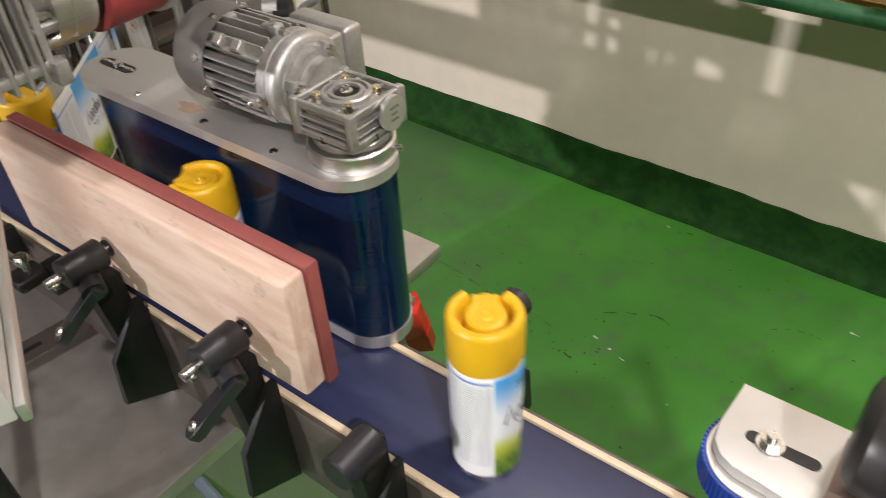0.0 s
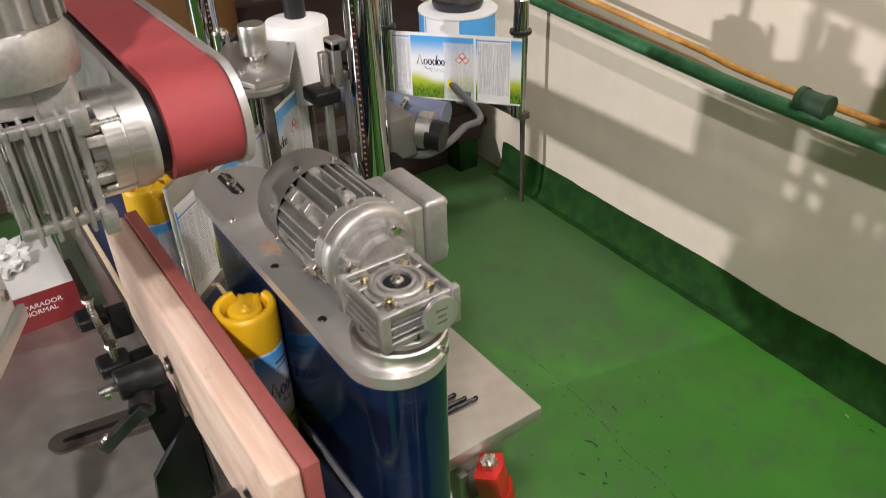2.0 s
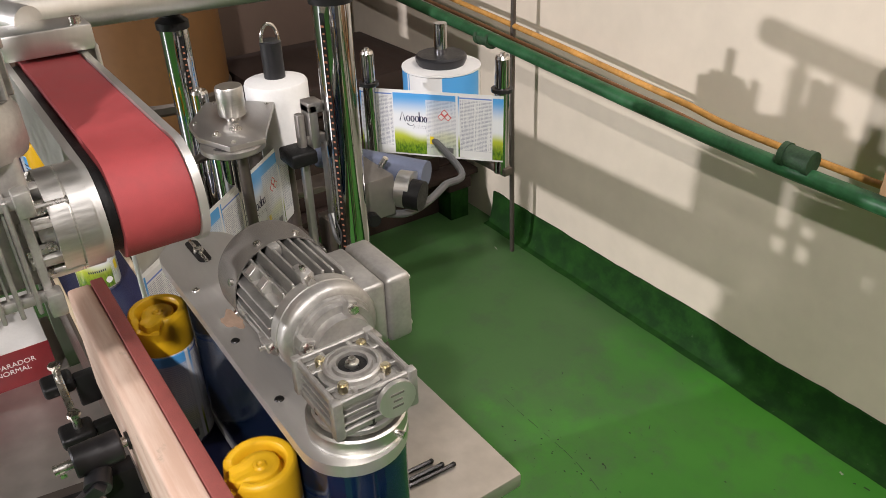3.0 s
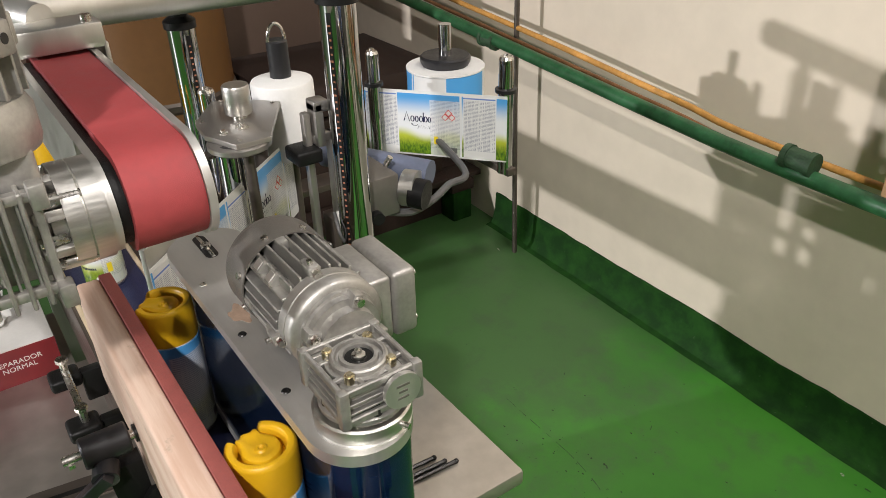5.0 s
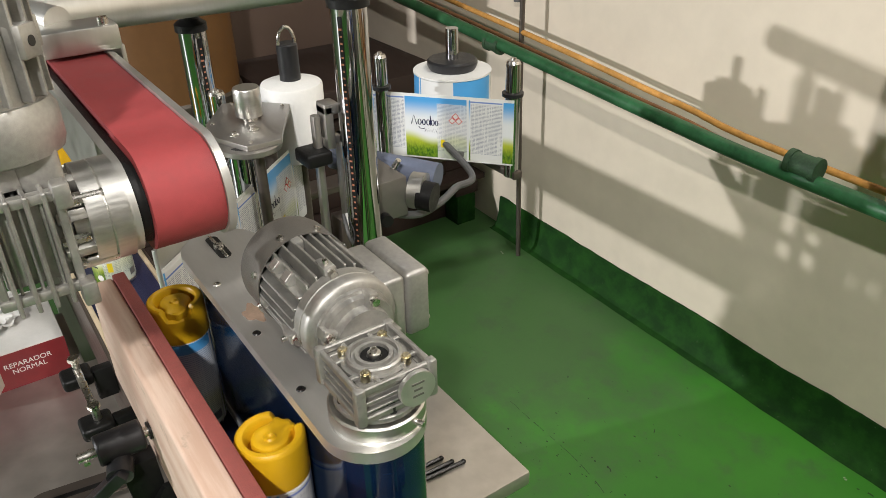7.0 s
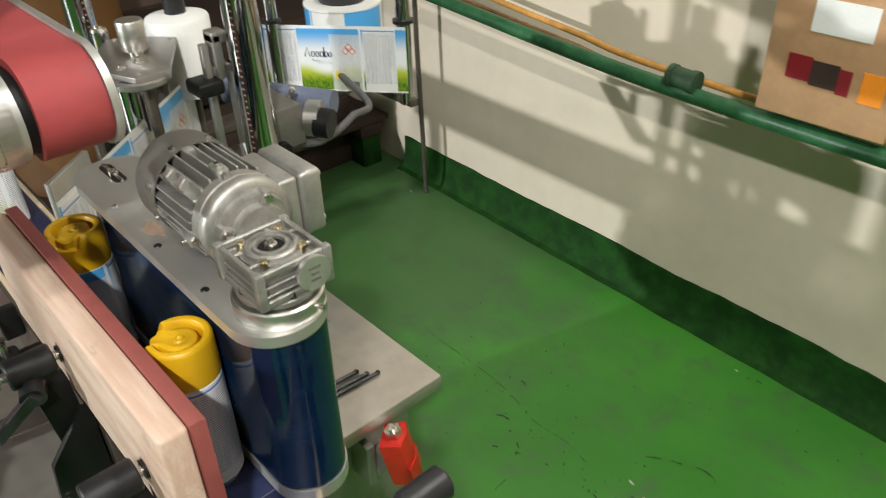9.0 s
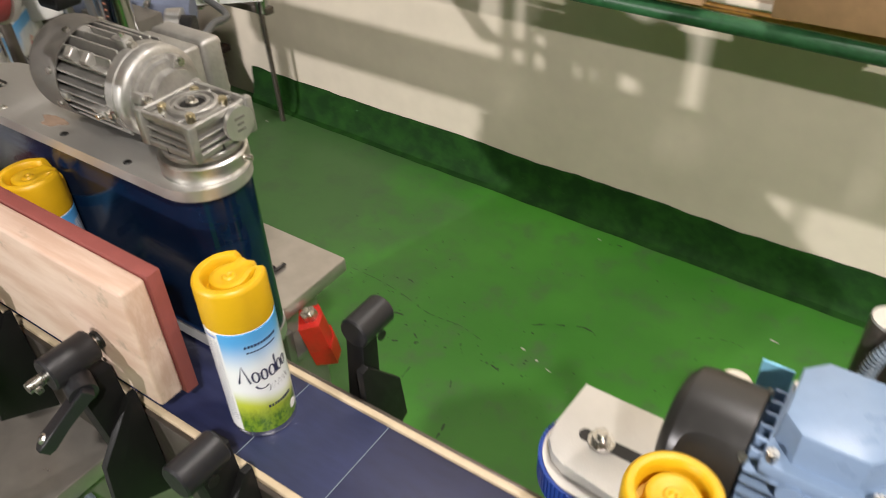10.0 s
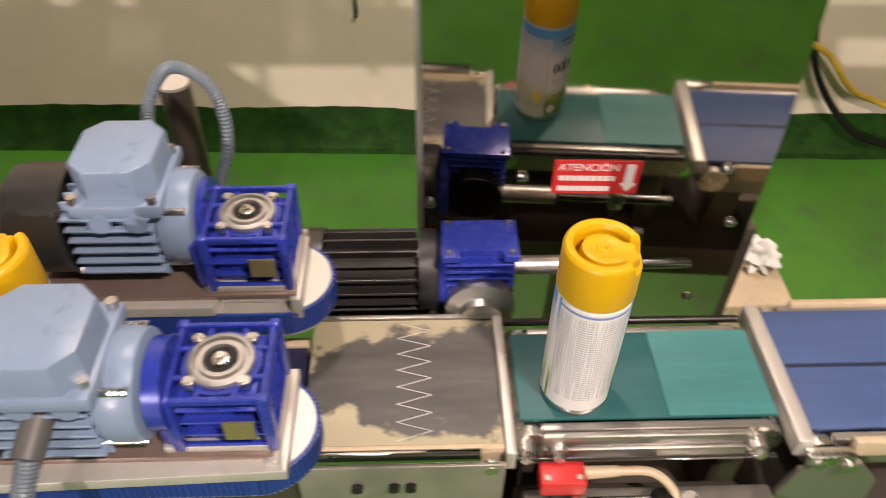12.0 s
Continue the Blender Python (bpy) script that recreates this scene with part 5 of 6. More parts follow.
part("bottom_lip", bx(B(), -0.002, 0.262, 0.0005, 0.006, -0.003, 0.010, 0.001, m=m), satin_alu, t)
part("screw", cy(B(), m @ Vector((0.012, 0.0, 0.028)), m @ Vector((0.012, 0.003, 0.028)), 0.0045, 16), bolt_steel, t)
part("hanging_rod", cy(B(), m @ Vector((0.05, -0.020, 0.05)), m @ Vector((0.05, -0.020, 2.18)), 0.008, 16), frame_steel, t)

# ---- the pair of toothed-belt drives ----
def toothed(bm, x0, x1, yc, r, z0, z1):
    flat(bm, oblong(x0, x1, yc, r, 20), z0, z1)
    n = int((x1 - x0) / 0.005)
    for i in range(n):
        for s in (-1, 1):
            bx(bm, x0 + i * 0.005, x0 + i * 0.005 + 0.0028, yc + s * r - 0.0012, yc + s * r + 0.0012, z0 + 0.0005, z1 + 0.0008)
    for c, a0 in ((x0, 90), (x1, -90)):
        for i in range(32):
            a = radians(a0 + 180 * (i + 0.5) / 32)
            bx(bm, -0.0012, 0.0012, -0.0014, 0.0014, z0 + 0.0005, z1 + 0.0008, m=Matrix.Translation((c + r * math.cos(a), yc + r * math.sin(a), 0)) @ Matrix.Rotation(a, 4, "Z"))
    return bm


def blue_motor(t, c, gear, z, length, flip):
    """Motor of blue-grey paint with a black cowl, along x, ending at a blue gearbox at gear."""
    x0, y = c
    m, n = motor_frame((x0 + length, y, z), (x0, y, z))
    L = length
    part("motor_flange", lathe(B(), [(0, 0), (0.026, 0), (0.040, 0.004), (0.042, 0.010), (0.042, 0.026), (0.039, 0.032), (0, 0.032)], turn=m, seg=40), blue_grey, t, "pale blue-grey motor end shield")
    shell = part("motor_shell", bx(B(), -0.032, 0.032, -0.034, 0.034, 0.030, L - 0.058, 0.006, m=m), blue_grey, t, "blue-grey finned motor shell")
    for s in (-1, 1):
        for i in range(6):
            o = -0.030 + i * 0.012
            part("cooling_fin", bx(B(), min(s * 0.031, s * 0.041), max(s * 0.031, s * 0.041), o - 0.0013, o + 0.0013, 0.033, L - 0.060, 0.0005, 1, m=m), blue_grey, shell)
            part("cooling_fin", bx(B(), o - 0.0013, o + 0.0013, min(s * 0.033, s * 0.042), max(s * 0.033, s * 0.042), 0.033, L - 0.060, 0.0005, 1, m=m), blue_grey, shell)
    part("fan_cowl", lathe(B(), [(0, L), (0.030, L), (0.040, L - 0.003), (0.0475, L - 0.010), (0.0490, L - 0.018), (0.0490, L - 0.058), (0.0465, L - 0.058), (0.0465, L - 0.050), (0, L - 0.050)], turn=m, seg=48), black_cowl, t, "black fan cowl")
    for a in (45, 135, 225, 315):
        r = m @ Matrix.Rotation(radians(a), 4, "Z")
        part("shield_bolt", cy(B(), r @ Vector((0.041, 0, 0.006)), r @ Vector((0.041, 0, 0.045)), 0.0035, 10), bolt_steel, t)
        part("cowl_screw", cy(B(), r @ Vector((0.045, 0, L - 0.058)), r @ Vector((0.050, 0, L - 0.058)), 0.0035, 8), bolt_steel, t)
    a, b = x0 + 0.068, x0 + L - 0.022
    bm = B()
    bx(bm, a, b, y - 0.040 + min(0, flip * 0.006), y + 0.040 + max(0, flip * 0.006), z + 0.030, z + 0.044, 0.003)
    box = part("terminal_box", bm, blue_grey, t, "blue-grey terminal box")
    cx, w, d, k, ly = (a + b) / 2, (b - a) / 2 - 0.004, 0.037, 0.014, y + flip * 0.006
    lid = [(cx - w + k, ly - d), (cx + w - k, ly - d), (cx + w, ly - d + k), (cx + w, ly + d - k), (cx + w - k, ly + d), (cx - w + k, ly + d), (cx - w, ly + d - k), (cx - w, ly - d + k)]
    part("terminal_lid", flat(B(), lid, z + 0.0442, z + 0.073, bev=0.003), blue_grey, box, "eight-sided blue-grey lid")
    for px, py in ((a + 0.006, y - 0.034), (b - 0.006, y - 0.034), (a + 0.006, y + 0.034), (b - 0.006, y + 0.034)):
        part("lid_bolt", cy(B(), (px, py, z + 0.044), (px, py, z + 0.051), 0.0042, 12), bolt_steel, box)
    for px in (cx - 0.014, cx + 0.016):
        part("gland_plug", cy(B(), (px, y - 0.0400, z + 0.026), (px, y - 0.0425, z + 0.026), 0.009, 20), blue_grey, box)
    gx, gy, gz = gear
    worm_gearbox(t, gear, Matrix.Identity(4), 0.072, 0.062, blue_gear, cast_alu, bolt_steel)
    bm = B()
    cy(bm, (x0 + L, y, z), (gx - 0.034, y, z), 0.034, 36)
    for i in range(4):
        bx(bm, gx - 0.046, gx - 0.036, gy - 0.034 + i * 0.020, gy - 0.026 + i * 0.020, gz - 0.06, gz - 0.010, 0.002)
    part("gear_flange", bm, blue_gear, t)
    bm = B()
    bx(bm, gx + 0.004, gx + 0.026, gy - 0.0420, gy - 0.0400, gz - 0.040, gz - 0.020)
    part("type_plate", bm, mat("brass_type_plate", (0.42, 0.36, 0.18), 0.35, 0.7), t)


def toothed_drive(y, s, gx):
    t = thing("toothed_belt_drive", "blue-grey gear motor on a plate over a blue toothed belt", "belt drive", (0.13, y, 0.76), "toothed belt drives")
    part("toothed_belt", toothed(B(), 0.005, 0.282, y, 0.0470, 0.868, 0.894), tooth_blue, t, "bright blue toothed belt")
    part("pulley_disc", flat(B(), oblong(0.005, 0.282, y, 0.0445, 20), 0.862, 0.8955), raw_alu, t)
    part("drive_plate", flat(B(), [(-0.033, 0.139), (-0.036, 0.085), (-0.033, 0.068), (-0.024, 0.056), (-0.010, 0.049), (0.043, 0.044), (0.046, 0.032), (0.226, 0.032), (0.230, 0.048), (0.300, 0.048), (0.300, 0.136)] if s > 0
                              else [(-0.020, -0.141), (-0.027, -0.080), (-0.021, -0.064), (-0.006, -0.056), (0.050, -0.052), (0.060, -0.038), (0.31, -0.036), (0.31, -0.131)], 0.8965, 0.9075, bev=0.0015), raw_alu, t, "pale aluminium drive plate")
    part("slot", flat(B(), oblong(-0.008, 0.040, y + 0.006, 0.006), 0.9076, 0.9081), dark_steel, t)
    bm = B()
    cy(bm, (0.006, y + 0.006, 0.9082), (0.006, y + 0.006, 0.9095), 0.0115, 24)
    cy(bm, (0.006, y + 0.006, 0.9095), (0.006, y + 0.006, 0.916), 0.0085, 6)
    cy(bm, (0.006, y + 0.006, 0.916), (0.006, y + 0.006, 0.921), 0.0045, 14)
    part("slot_nut", bm, bolt_steel, t)
    bm = B()
    bx(bm, 0.055, 0.300, y - 0.040, y + 0.043, 0.9078, 0.9140, 0.001)
    part("motor_plate", bm, brown_alu, t, "brownish motor plate")
    bm = B()
    bx(bm, 0.220, 0.300, y - 0.037, y + 0.037, 0.9142, 0.922, 0.002)
    bx(bm, 0.294, 0.304, y - 0.045, y + 0.040, 0.886, 0.912, 0.002)
    part("end_bracket", bm, raw_alu, t)
    blue_motor(t, (0.055, y + s * 0.010), (gx, y, 0.979), 0.966, 0.166, s)
    part("standing_post", cy(B(), (0.15, y + s * 0.035, 0.70), (0.15, y + s * 0.035, 0.868), 0.015, 20), frame_steel, t)
    bm = B()
    bx(bm, 0.12, 0.18, min(s * 0.0682, y + s * 0.05), max(s * 0.0682, y + s * 0.05), 0.69, 0.705, 0.002)
    part("post_bracket", bm, frame_steel, t)
    return t


far = toothed_drive(0.081, 1, 0.261)
near = toothed_drive(-0.081, -1, 0.267)
part("conduit", sweep(B(), spline([(0.165, 0.155, 0.985), (0.168, 0.165, 1.030), (0.195, 0.170, 1.068), (0.228, 0.170, 1.045), (0.232, 0.165, 0.99), (0.205, 0.17, 0.90), (0.19, 0.18, 0.72)], 30), 0.0052, 10, 0.16), conduit_grey, far, "ribbed grey flexible conduit")
part("cable_gland", cy(B(), (0.165, 0.118, 0.982), (0.165, 0.152, 0.985), 0.010, 16), conduit_grey, far)
part("conduit", sweep(B(), spline([(0.150, -0.150, 0.965), (0.142, -0.170, 0.935), (0.130, -0.190, 0.88), (0.10, -0.21, 0.78), (0.08, -0.2, 0.62)], 22), 0.0070, 10, 0.16), conduit_grey, near, "ribbed grey flexible conduit")
part("cable_gland", cy(B(), (0.155, -0.118, 0.982), (0.150, -0.152, 0.966), 0.0105, 16), grey_cable, near, "grey cable gland")
t = thing("steel_tube", "short grey steel tube standing behind the drive", "tube", (0.171, 0.235, 0))
part("tube", cy(B(), (0.171, 0.235, 0), (0.171, 0.235, 1.01), 0.0155, 24), frame_steel, t)
part("cut_end", cy(B(), (0.171, 0.235, 1.0105), (0.171, 0.235, 1.0135), 0.0150, 24), raw_alu, t)
t = thing("blue_tagged_post", "small round steel post with a blue paper tag", "post", (0.105, 0.16, 0.9))
part("post", cy(B(), (0.085, 0.150, 0.60), (0.085, 0.150, 0.965), 0.010, 20), frame_steel, t)
part("post_cap", lathe(B(), [(0, 0.966), (0.0125, 0.966), (0.0125, 0.971), (0.004, 0.971), (0.004, 0.9715), (0, 0.9715)], (0.085, 0.150, 0), seg=24), bolt_steel, t)
bm = B()
bx(bm, 0.098, 0.122, 0.158, 0.160, 0.955, 0.995)
part("tag", bm, mat("pale_blue_tag", (0.25, 0.60, 0.80), 0.5), t, "pale blue tag")

# ---- transfer conveyors ----
t = thing("transfer_conveyor", "short conveyor with a worn grey belt and zigzag seam", "conveyor", (0.39, 0.012, 0.7))
bm = B()
bx(bm, 0.303, 0.484, -0.058, 0.088, BELT - 0.004, BELT, 0.001)
bx(bm, 0.303, 0.484, -0.058, 0.088, BELT - 0.05, BELT - 0.046, 0.001)
part("belt", bm, grey_belt, t, "worn dark grey belt")
part("deck", bx(B(), 0.303, 0.484, -0.064, -0.0585, BELT - 0.03, BELT + 0.001, 0.001), cream, t)
part("deck", bx(B(), 0.303, 0.484, 0.0885, 0.094, BELT - 0.03, BELT + 0.002, 0.001), steel, t)
bm = B()
for i in range(14):
    a, b = (0.388, 0.420) if i % 2 == 0 else (0.420, 0.388)
    ya, yb = -0.054 + i * 0.0098, -0.054 + (i + 1) * 0.0098
    cy(bm, (a, ya, BELT + 0.0003), (b, yb, BELT + 0.0001), 0.00028, 6)
part("seam_thread", bm, white_vinyl, t, "white zigzag seam thread")
part("guide_rod", cy(B(), (0.305, -0.072, BELT + 0.004), (0.462, -0.072, BELT + 0.004), 0.006, 18), chrome, t)
bm = B()
bx(bm, 0.485, 0.494, -0.072, 0.096, BELT - 0.022, BELT + 0.004, 0.002)
part("nose_bar", bm, raw_alu, t, "dull aluminium nose bar")
part("roller_end", lathe(B(), [(0, 0), (0.011, 0), (0.011, 0.003), (0.006, 0.004), (0.006, 0.006), (0, 0.006)], (0.472, -0.073, BELT - 0.013), Matrix.Rotation(math.pi / 2, 4, "X"), 24), bolt_steel, t)
bm = B()
bx(bm, 0.300, 0.484, -0.078, -0.0735, 0.66, BELT - 0.004, 0.001)
part("side_frame", bm, bench_steel, t)
for x in (0.352, 0.385, 0.400):
    part("frame_screw", cy(B(), (x, -0.078, BELT - 0.035), (x, -0.083, BELT - 0.035), 0.0055, 6), dark_steel, t)
bm = B()
bx(bm, 0.300, 0.484, 0.0945, 0.099, 0.66, BELT - 0.004, 0.001)
part("side_frame", bm, bench_steel, t)


def belt_bed(name, label, x0, x1, y0, y1, material, blabel):
    t = thing(name, label, "conveyor", ((x0 + x1) / 2, (y0 + y1) / 2, 0.7))
    bm = B()
    bx(bm, x0, x1, y0, y1, BELT - 0.005, BELT, 0.0015)
    bx(bm, x0, x1, y0, y1, BELT - 0.05, BELT - 0.045, 0.0015)
    part("belt", bm, material, t, blabel)
    for y in (y0 - 0.010, y1 + 0.002):
        bm = B()
        bx(bm, x0 + 0.02, x1 - 0.01, y, y + 0.008, BELT - 0.045, BELT - 0.003, 0.001)
        part("side_frame", bm, steel, t)
    for x in (x0 + 0.012, x1 - 0.012):
        part("end_roller", cy(B(), (x, y0 - 0.012, BELT - 0.025), (x, y1 + 0.012, BELT - 0.025), 0.018, 24), bolt_steel, t)
    return t


teal = belt_bed("teal_conveyor", "short conveyor with a two-tone teal belt", 0.500, 0.742, -0.034, 0.067, teal_belt, "smooth teal belt")
bm = B()
bx(bm, 0.639, 0.740, -0.0338, 0.0668, BELT + 0.0002, BELT + 0.0012)
part("belt_overlap", bm, mat("pale_teal_belt", (0.035, 0.20, 0.20), 0.42, 0.0, 0.18, 10, stretch=(0.3, 3, 1)), teal, "paler worn teal overlap")
bm = B()
bx(bm, 0.520, 0.715, -0.052, -0.0445, BELT - 0.020, BELT - 0.004, 0.003)
bx(bm, 0.520, 0.715, -0.054, -0.0445, BELT - 0.042, BELT - 0.022, 0.003)
part("guard_rail", bm, turned_alu, teal, "bright steel guard rail")
for x in (0.505, 0.535, 0.72):
    bm = B()
    cy(bm, (x, -0.060, BELT - 0.020), (x, -0.044, BELT - 0.020), 0.009, 18)
    cy(bm, (x, -0.066, BELT - 0.020), (x, -0.060, BELT - 0.020), 0.005, 6)
    part("adjuster", bm, bolt_steel, teal)
part("tie_rod", cy(B(), (0.498, -0.063, BELT - 0.022), (0.735, -0.063, BELT - 0.022), 0.002, 10), chrome, teal)
part("far_rod", cy(B(), (0.495, 0.086, BELT - 0.004), (0.74, 0.086, BELT - 0.004), 0.004, 12), dark_steel, teal)
blue = belt_bed("outfeed_conveyor", "outfeed conveyor with a blue belt", 0.765, 3.15, -0.050, 0.092, blue_belt, "matt blue belt")
bm = B()
bx(bm, 0.748, 0.7635, -0.066, 0.098, BELT - 0.020, BELT + 0.004, 0.002)
part("nose_bar", bm, raw_alu, blue, "aluminium nose bar")
part("centre_seam", bx(B(), 0.766, 3.14, 0.019, 0.023, BELT + 0.0002, BELT + 0.0008), navy_belt, blue)
for y in (-0.068, 0.098):
    bm = B()
    bx(bm, 0.80, 3.14, y, y + 0.008, BELT - 0.02, BELT + 0.003, 0.002)
    part("edge_strip", bm, cream, blue)
bm = B()
bx(bm, 0.755, 0.80, -0.078, -0.066, BELT - 0.018, BELT - 0.004, 0.002)
cy(bm, (0.765, -0.082, BELT - 0.012), (0.765, -0.066, BELT - 0.012), 0.005, 12)
cy(bm, (0.795, -0.082, BELT - 0.018), (0.795, -0.066, BELT - 0.018), 0.007, 12)
part("hinge", bm, bolt_steel, blue)
bm = B()
flat(bm, [(0.735, 0.70), (0.755, BELT - 0.03), (0.775, BELT - 0.02), (0.81, BELT - 0.02), (0.835, BELT - 0.05), (0.84, 0.70)], -0.075, -0.070, Matrix(((1, 0, 0, 0), (0, 0, 1, 0), (0, 1, 0, 0), (0, 0, 0, 1))))
part("cheek_plate", bm, steel, blue)

t = thing("machine_stand", "steel stand carrying the transfer conveyors", "stand", (0.8, 0, 0))
for b in ((0.25, 3.1, -0.05, 0.10, 0.60, 0.66), (0.30, 0.36, -0.04, 0.09, 0, 0.60), (0.62, 0.68, -0.04, 0.09, 0, 0.60), (1.9, 1.96, -0.04, 0.09, 0, 0.60), (2.9, 2.96, -0.04, 0.09, 0, 0.60)):
    bm = B()
    bx(bm, *b, 0.004)
    part("beam", bm, frame_steel, t)
for b in ((0.51, 0.53), (0.70, 0.73), (0.80, 0.84), (1.9, 1.95), (0.32, 0.36), (0.44, 0.47)):
    bm = B()
    bx(bm, *b, -0.035, 0.065, 0.66, BELT - 0.05, 0.003)
    part("upright", bm, frame_steel, t)
bm = B()
bx(bm, 0.505, 0.742, -0.135, -0.066, 0.735, 0.755, 0.004)
part("side_shelf", bm, bench_steel, t)
bm = B()
bx(bm, 0.50, 0.72, -0.12, -0.05, 0.66, 0.735, 0.004)
part("shelf_support", bm, frame_steel, t)

t = thing("photo_sensor", "small red sensor block with a cream cable plug", "sensor", (0.537, -0.072, 0.755))
bm = B()
bx(bm, 0.517, 0.558, -0.086, -0.063, 0.776, 0.797, 0.002)
part("housing", bm, sign_red, t, "red sensor housing")
for x in (0.523, 0.552):
    part("screw", cy(B(), (x, -0.080, 0.797), (x, -0.080, 0.799), 0.003, 12), bolt_steel, t)
part("foot", bx(B(), 0.528, 0.546, -0.082, -0.068, 0.755, 0.776), dark_steel, t)
part("plug", cy(B(), (0.558, -0.071, 0.790), (0.590, -0.071, 0.792), 0.0062, 14, 0.005), cream, t)
part("cable", sweep(B(), spline([(0.590, -0.071, 0.792), (0.620, -0.072, 0.790), (0.640, -0.082, 0.776), (0.643, -0.10, 0.762), (0.640, -0.13, 0.7585)], 8), 0.0042, 10), cream, t)
t = thing("mount_rods", "chrome mounting rods with black joints", "rods", (0.6, -0.09, 0.755))
part("rod", cy(B(), (0.556, -0.088, 0.766), (0.622, -0.088, 0.766), 0.0055, 18), chrome, t)
part("rod_block", bx(B(), 0.546, 0.560, -0.097, -0.080, 0.755, 0.775, 0.002), bolt_steel, t)
part("joint", lathe(B(), [(0, 0.755), (0.016, 0.755), (0.016, 0.770), (0.010, 0.774), (0, 0.774)], (0.632, -0.092, 0), seg=20), black_plastic, t)
part("nut", cy(B(), (0.66, -0.085, 0.755), (0.66, -0.085, 0.764), 0.009, 6), bolt_steel, t)

# ---- black gear motor and steel plate behind ----
t = thing("gear_motor", "black finned motor with a deep blue gearbox", "gear motor", (0.40, 0.15, 0.66))
m, n = motor_frame((0.425, 0.155, 0.828), (0.29, 0.155, 0.828))
finned(t, m, 0.033, 0.015, 0.115, 18, 0.012, black_cowl, "black finned motor shell", 0.0014)
part("fan_cowl", lathe(B(), [(0, 0.15), (0.040, 0.15), (0.047, 0.14), (0.047, 0.115), (0, 0.115)], turn=m, seg=36), black_cowl, t)
part("end_shield", lathe(B(), [(0, -0.012), (0.030, -0.012), (0.044, -0.004), (0.045, 0.015), (0, 0.015)], turn=m, seg=36), grey_plastic, t)
bm = B()
cy(bm, (0.427, 0.155, 0.828), (0.442, 0.155, 0.828), 0.040, 30)
bx(bm, 0.446, 0.500, 0.122, 0.160, 0.80, 0.880, 0.004)
gb = part("gearbox", bm, blue_gear, t, "deep blue gearbox")
for i in range(5):
    part("gearbox_fin", bx(B(), 0.437, 0.508, 0.113, 0.166, 0.834 + i * 0.0095, 0.8375 + i * 0.0095, 0.0008, 1), blue_gear, gb)
part("gearbox_rim", flat(B(), [(0.434, 0.112), (0.450, 0.112), (0.452, 0.122), (0.494, 0.122), (0.496, 0.112), (0.511, 0.112), (0.511, 0.168), (0.434, 0.168)], 0.880, 0.887, bev=0.001), blue_gear, gb)
for x, y in ((0.441, 0.118), (0.504, 0.118), (0.441, 0.162), (0.504, 0.162)):
    part("rim_bolt", cy(B(), (x, y, 0.887), (x, y, 0.8895), 0.0032, 12), bolt_steel, gb)
part("output_flange", lathe(B(), [(0, 0), (0.036, 0), (0.036, 0.014), (0.022, 0.018), (0.020, 0.026), (0, 0.026)], (0.473, 0.116, 0.820), Matrix.Rotation(math.pi / 2, 4, "X"), 36), turned_alu, t, "turned output flange")
part("neck_ring", cy(B(), (0.473, 0.16, 0.83), (0.473, 0.185, 0.83), 0.033, 30), black_plastic, t)
part("spring_shaft", cy(B(), (0.506, 0.165, 0.822), (0.57, 0.165, 0.822), 0.011, 20), turned_alu, t)
bm = B()
bx(bm, 0.42, 0.50, 0.10, 0.19, 0.66, 0.800, 0.004)
bx(bm, 0.30, 0.43, 0.13, 0.18, 0.66, 0.785, 0.004)
part("mount", bm, frame_steel, t)

t = thing("steel_guard", "polished stainless guard plate reflecting the conveyor", "guard plate", (0.63, 0.30, 0.0))
G = Matrix.Translation((0.6, 0.22, 0.82)) @ Matrix.Rotation(radians(-2.3), 4, "Z") @ Matrix.Rotation(radians(3.0), 4, "X") @ Matrix.Translation((-0.6, 0, 0))
UP = Matrix(((1, 0, 0, 0), (0, 0, 1, 0), (0, 1, 0, 0), (0, 0, 0, 1)))
part("plate", flat(B(), [(0.410, -0.175), (0.792, -0.175), (0.792, -0.14), (0.785, 0.142), (0.770, 0.36), (0.410, 0.36)], 0.0, 0.004, G @ UP), mirror_steel, t, "polished steel sheet")
part("folded_edge", bx(B(), 0.4095, 0.4155, -0.010, -0.0003, -0.175, 0.36, 0.001, m=G), steel, t)
for x, z in ((0.423, 0.043), (0.423, -0.01), (0.523, 0.084), (0.749, -0.115), (0.741, 0.100), (0.438, -0.15), (0.766, 0.02)):
    part("guard_bolt", lathe(B(), [(0, 0), (0.006, 0), (0.006, 0.003), (0.003, 0.005), (0, 0.005)], turn=G @ Matrix.Translation((x, -0.0003, z)) @ Matrix.Rotation(math.pi / 2, 4, "X"), seg=16), bolt_steel, t)
for x in (0.43, 0.78):
    part("leg", bx(B(), x, x + 0.04, 0.242, 0.282, 0, 0.80, 0.003), frame_steel, t)
part("rail_rod", cy(B(), (0.575, 0.165, 0.822), (0.71, 0.165, 0.822), 0.006, 16), chrome, t, "bright rail rod")
part("rod_stem", cy(B(), (0.643, 0.165, 0.60), (0.643, 0.165, 0.81), 0.006, 14), frame_steel, t)
part("stem_arm", bx(B(), 0.635, 0.651, 0.16, 0.240, 0.60, 0.612, 0.001), frame_steel, t)
bm = B()
bx(bm, 0.634, 0.652, 0.155, 0.175, 0.809, 0.837, 0.004, 3)
cy(bm, (0.643, 0.165, 0.837), (0.643, 0.165, 0.872), 0.0055, 14)
part("rod_clamp", bm, bolt_steel, t)
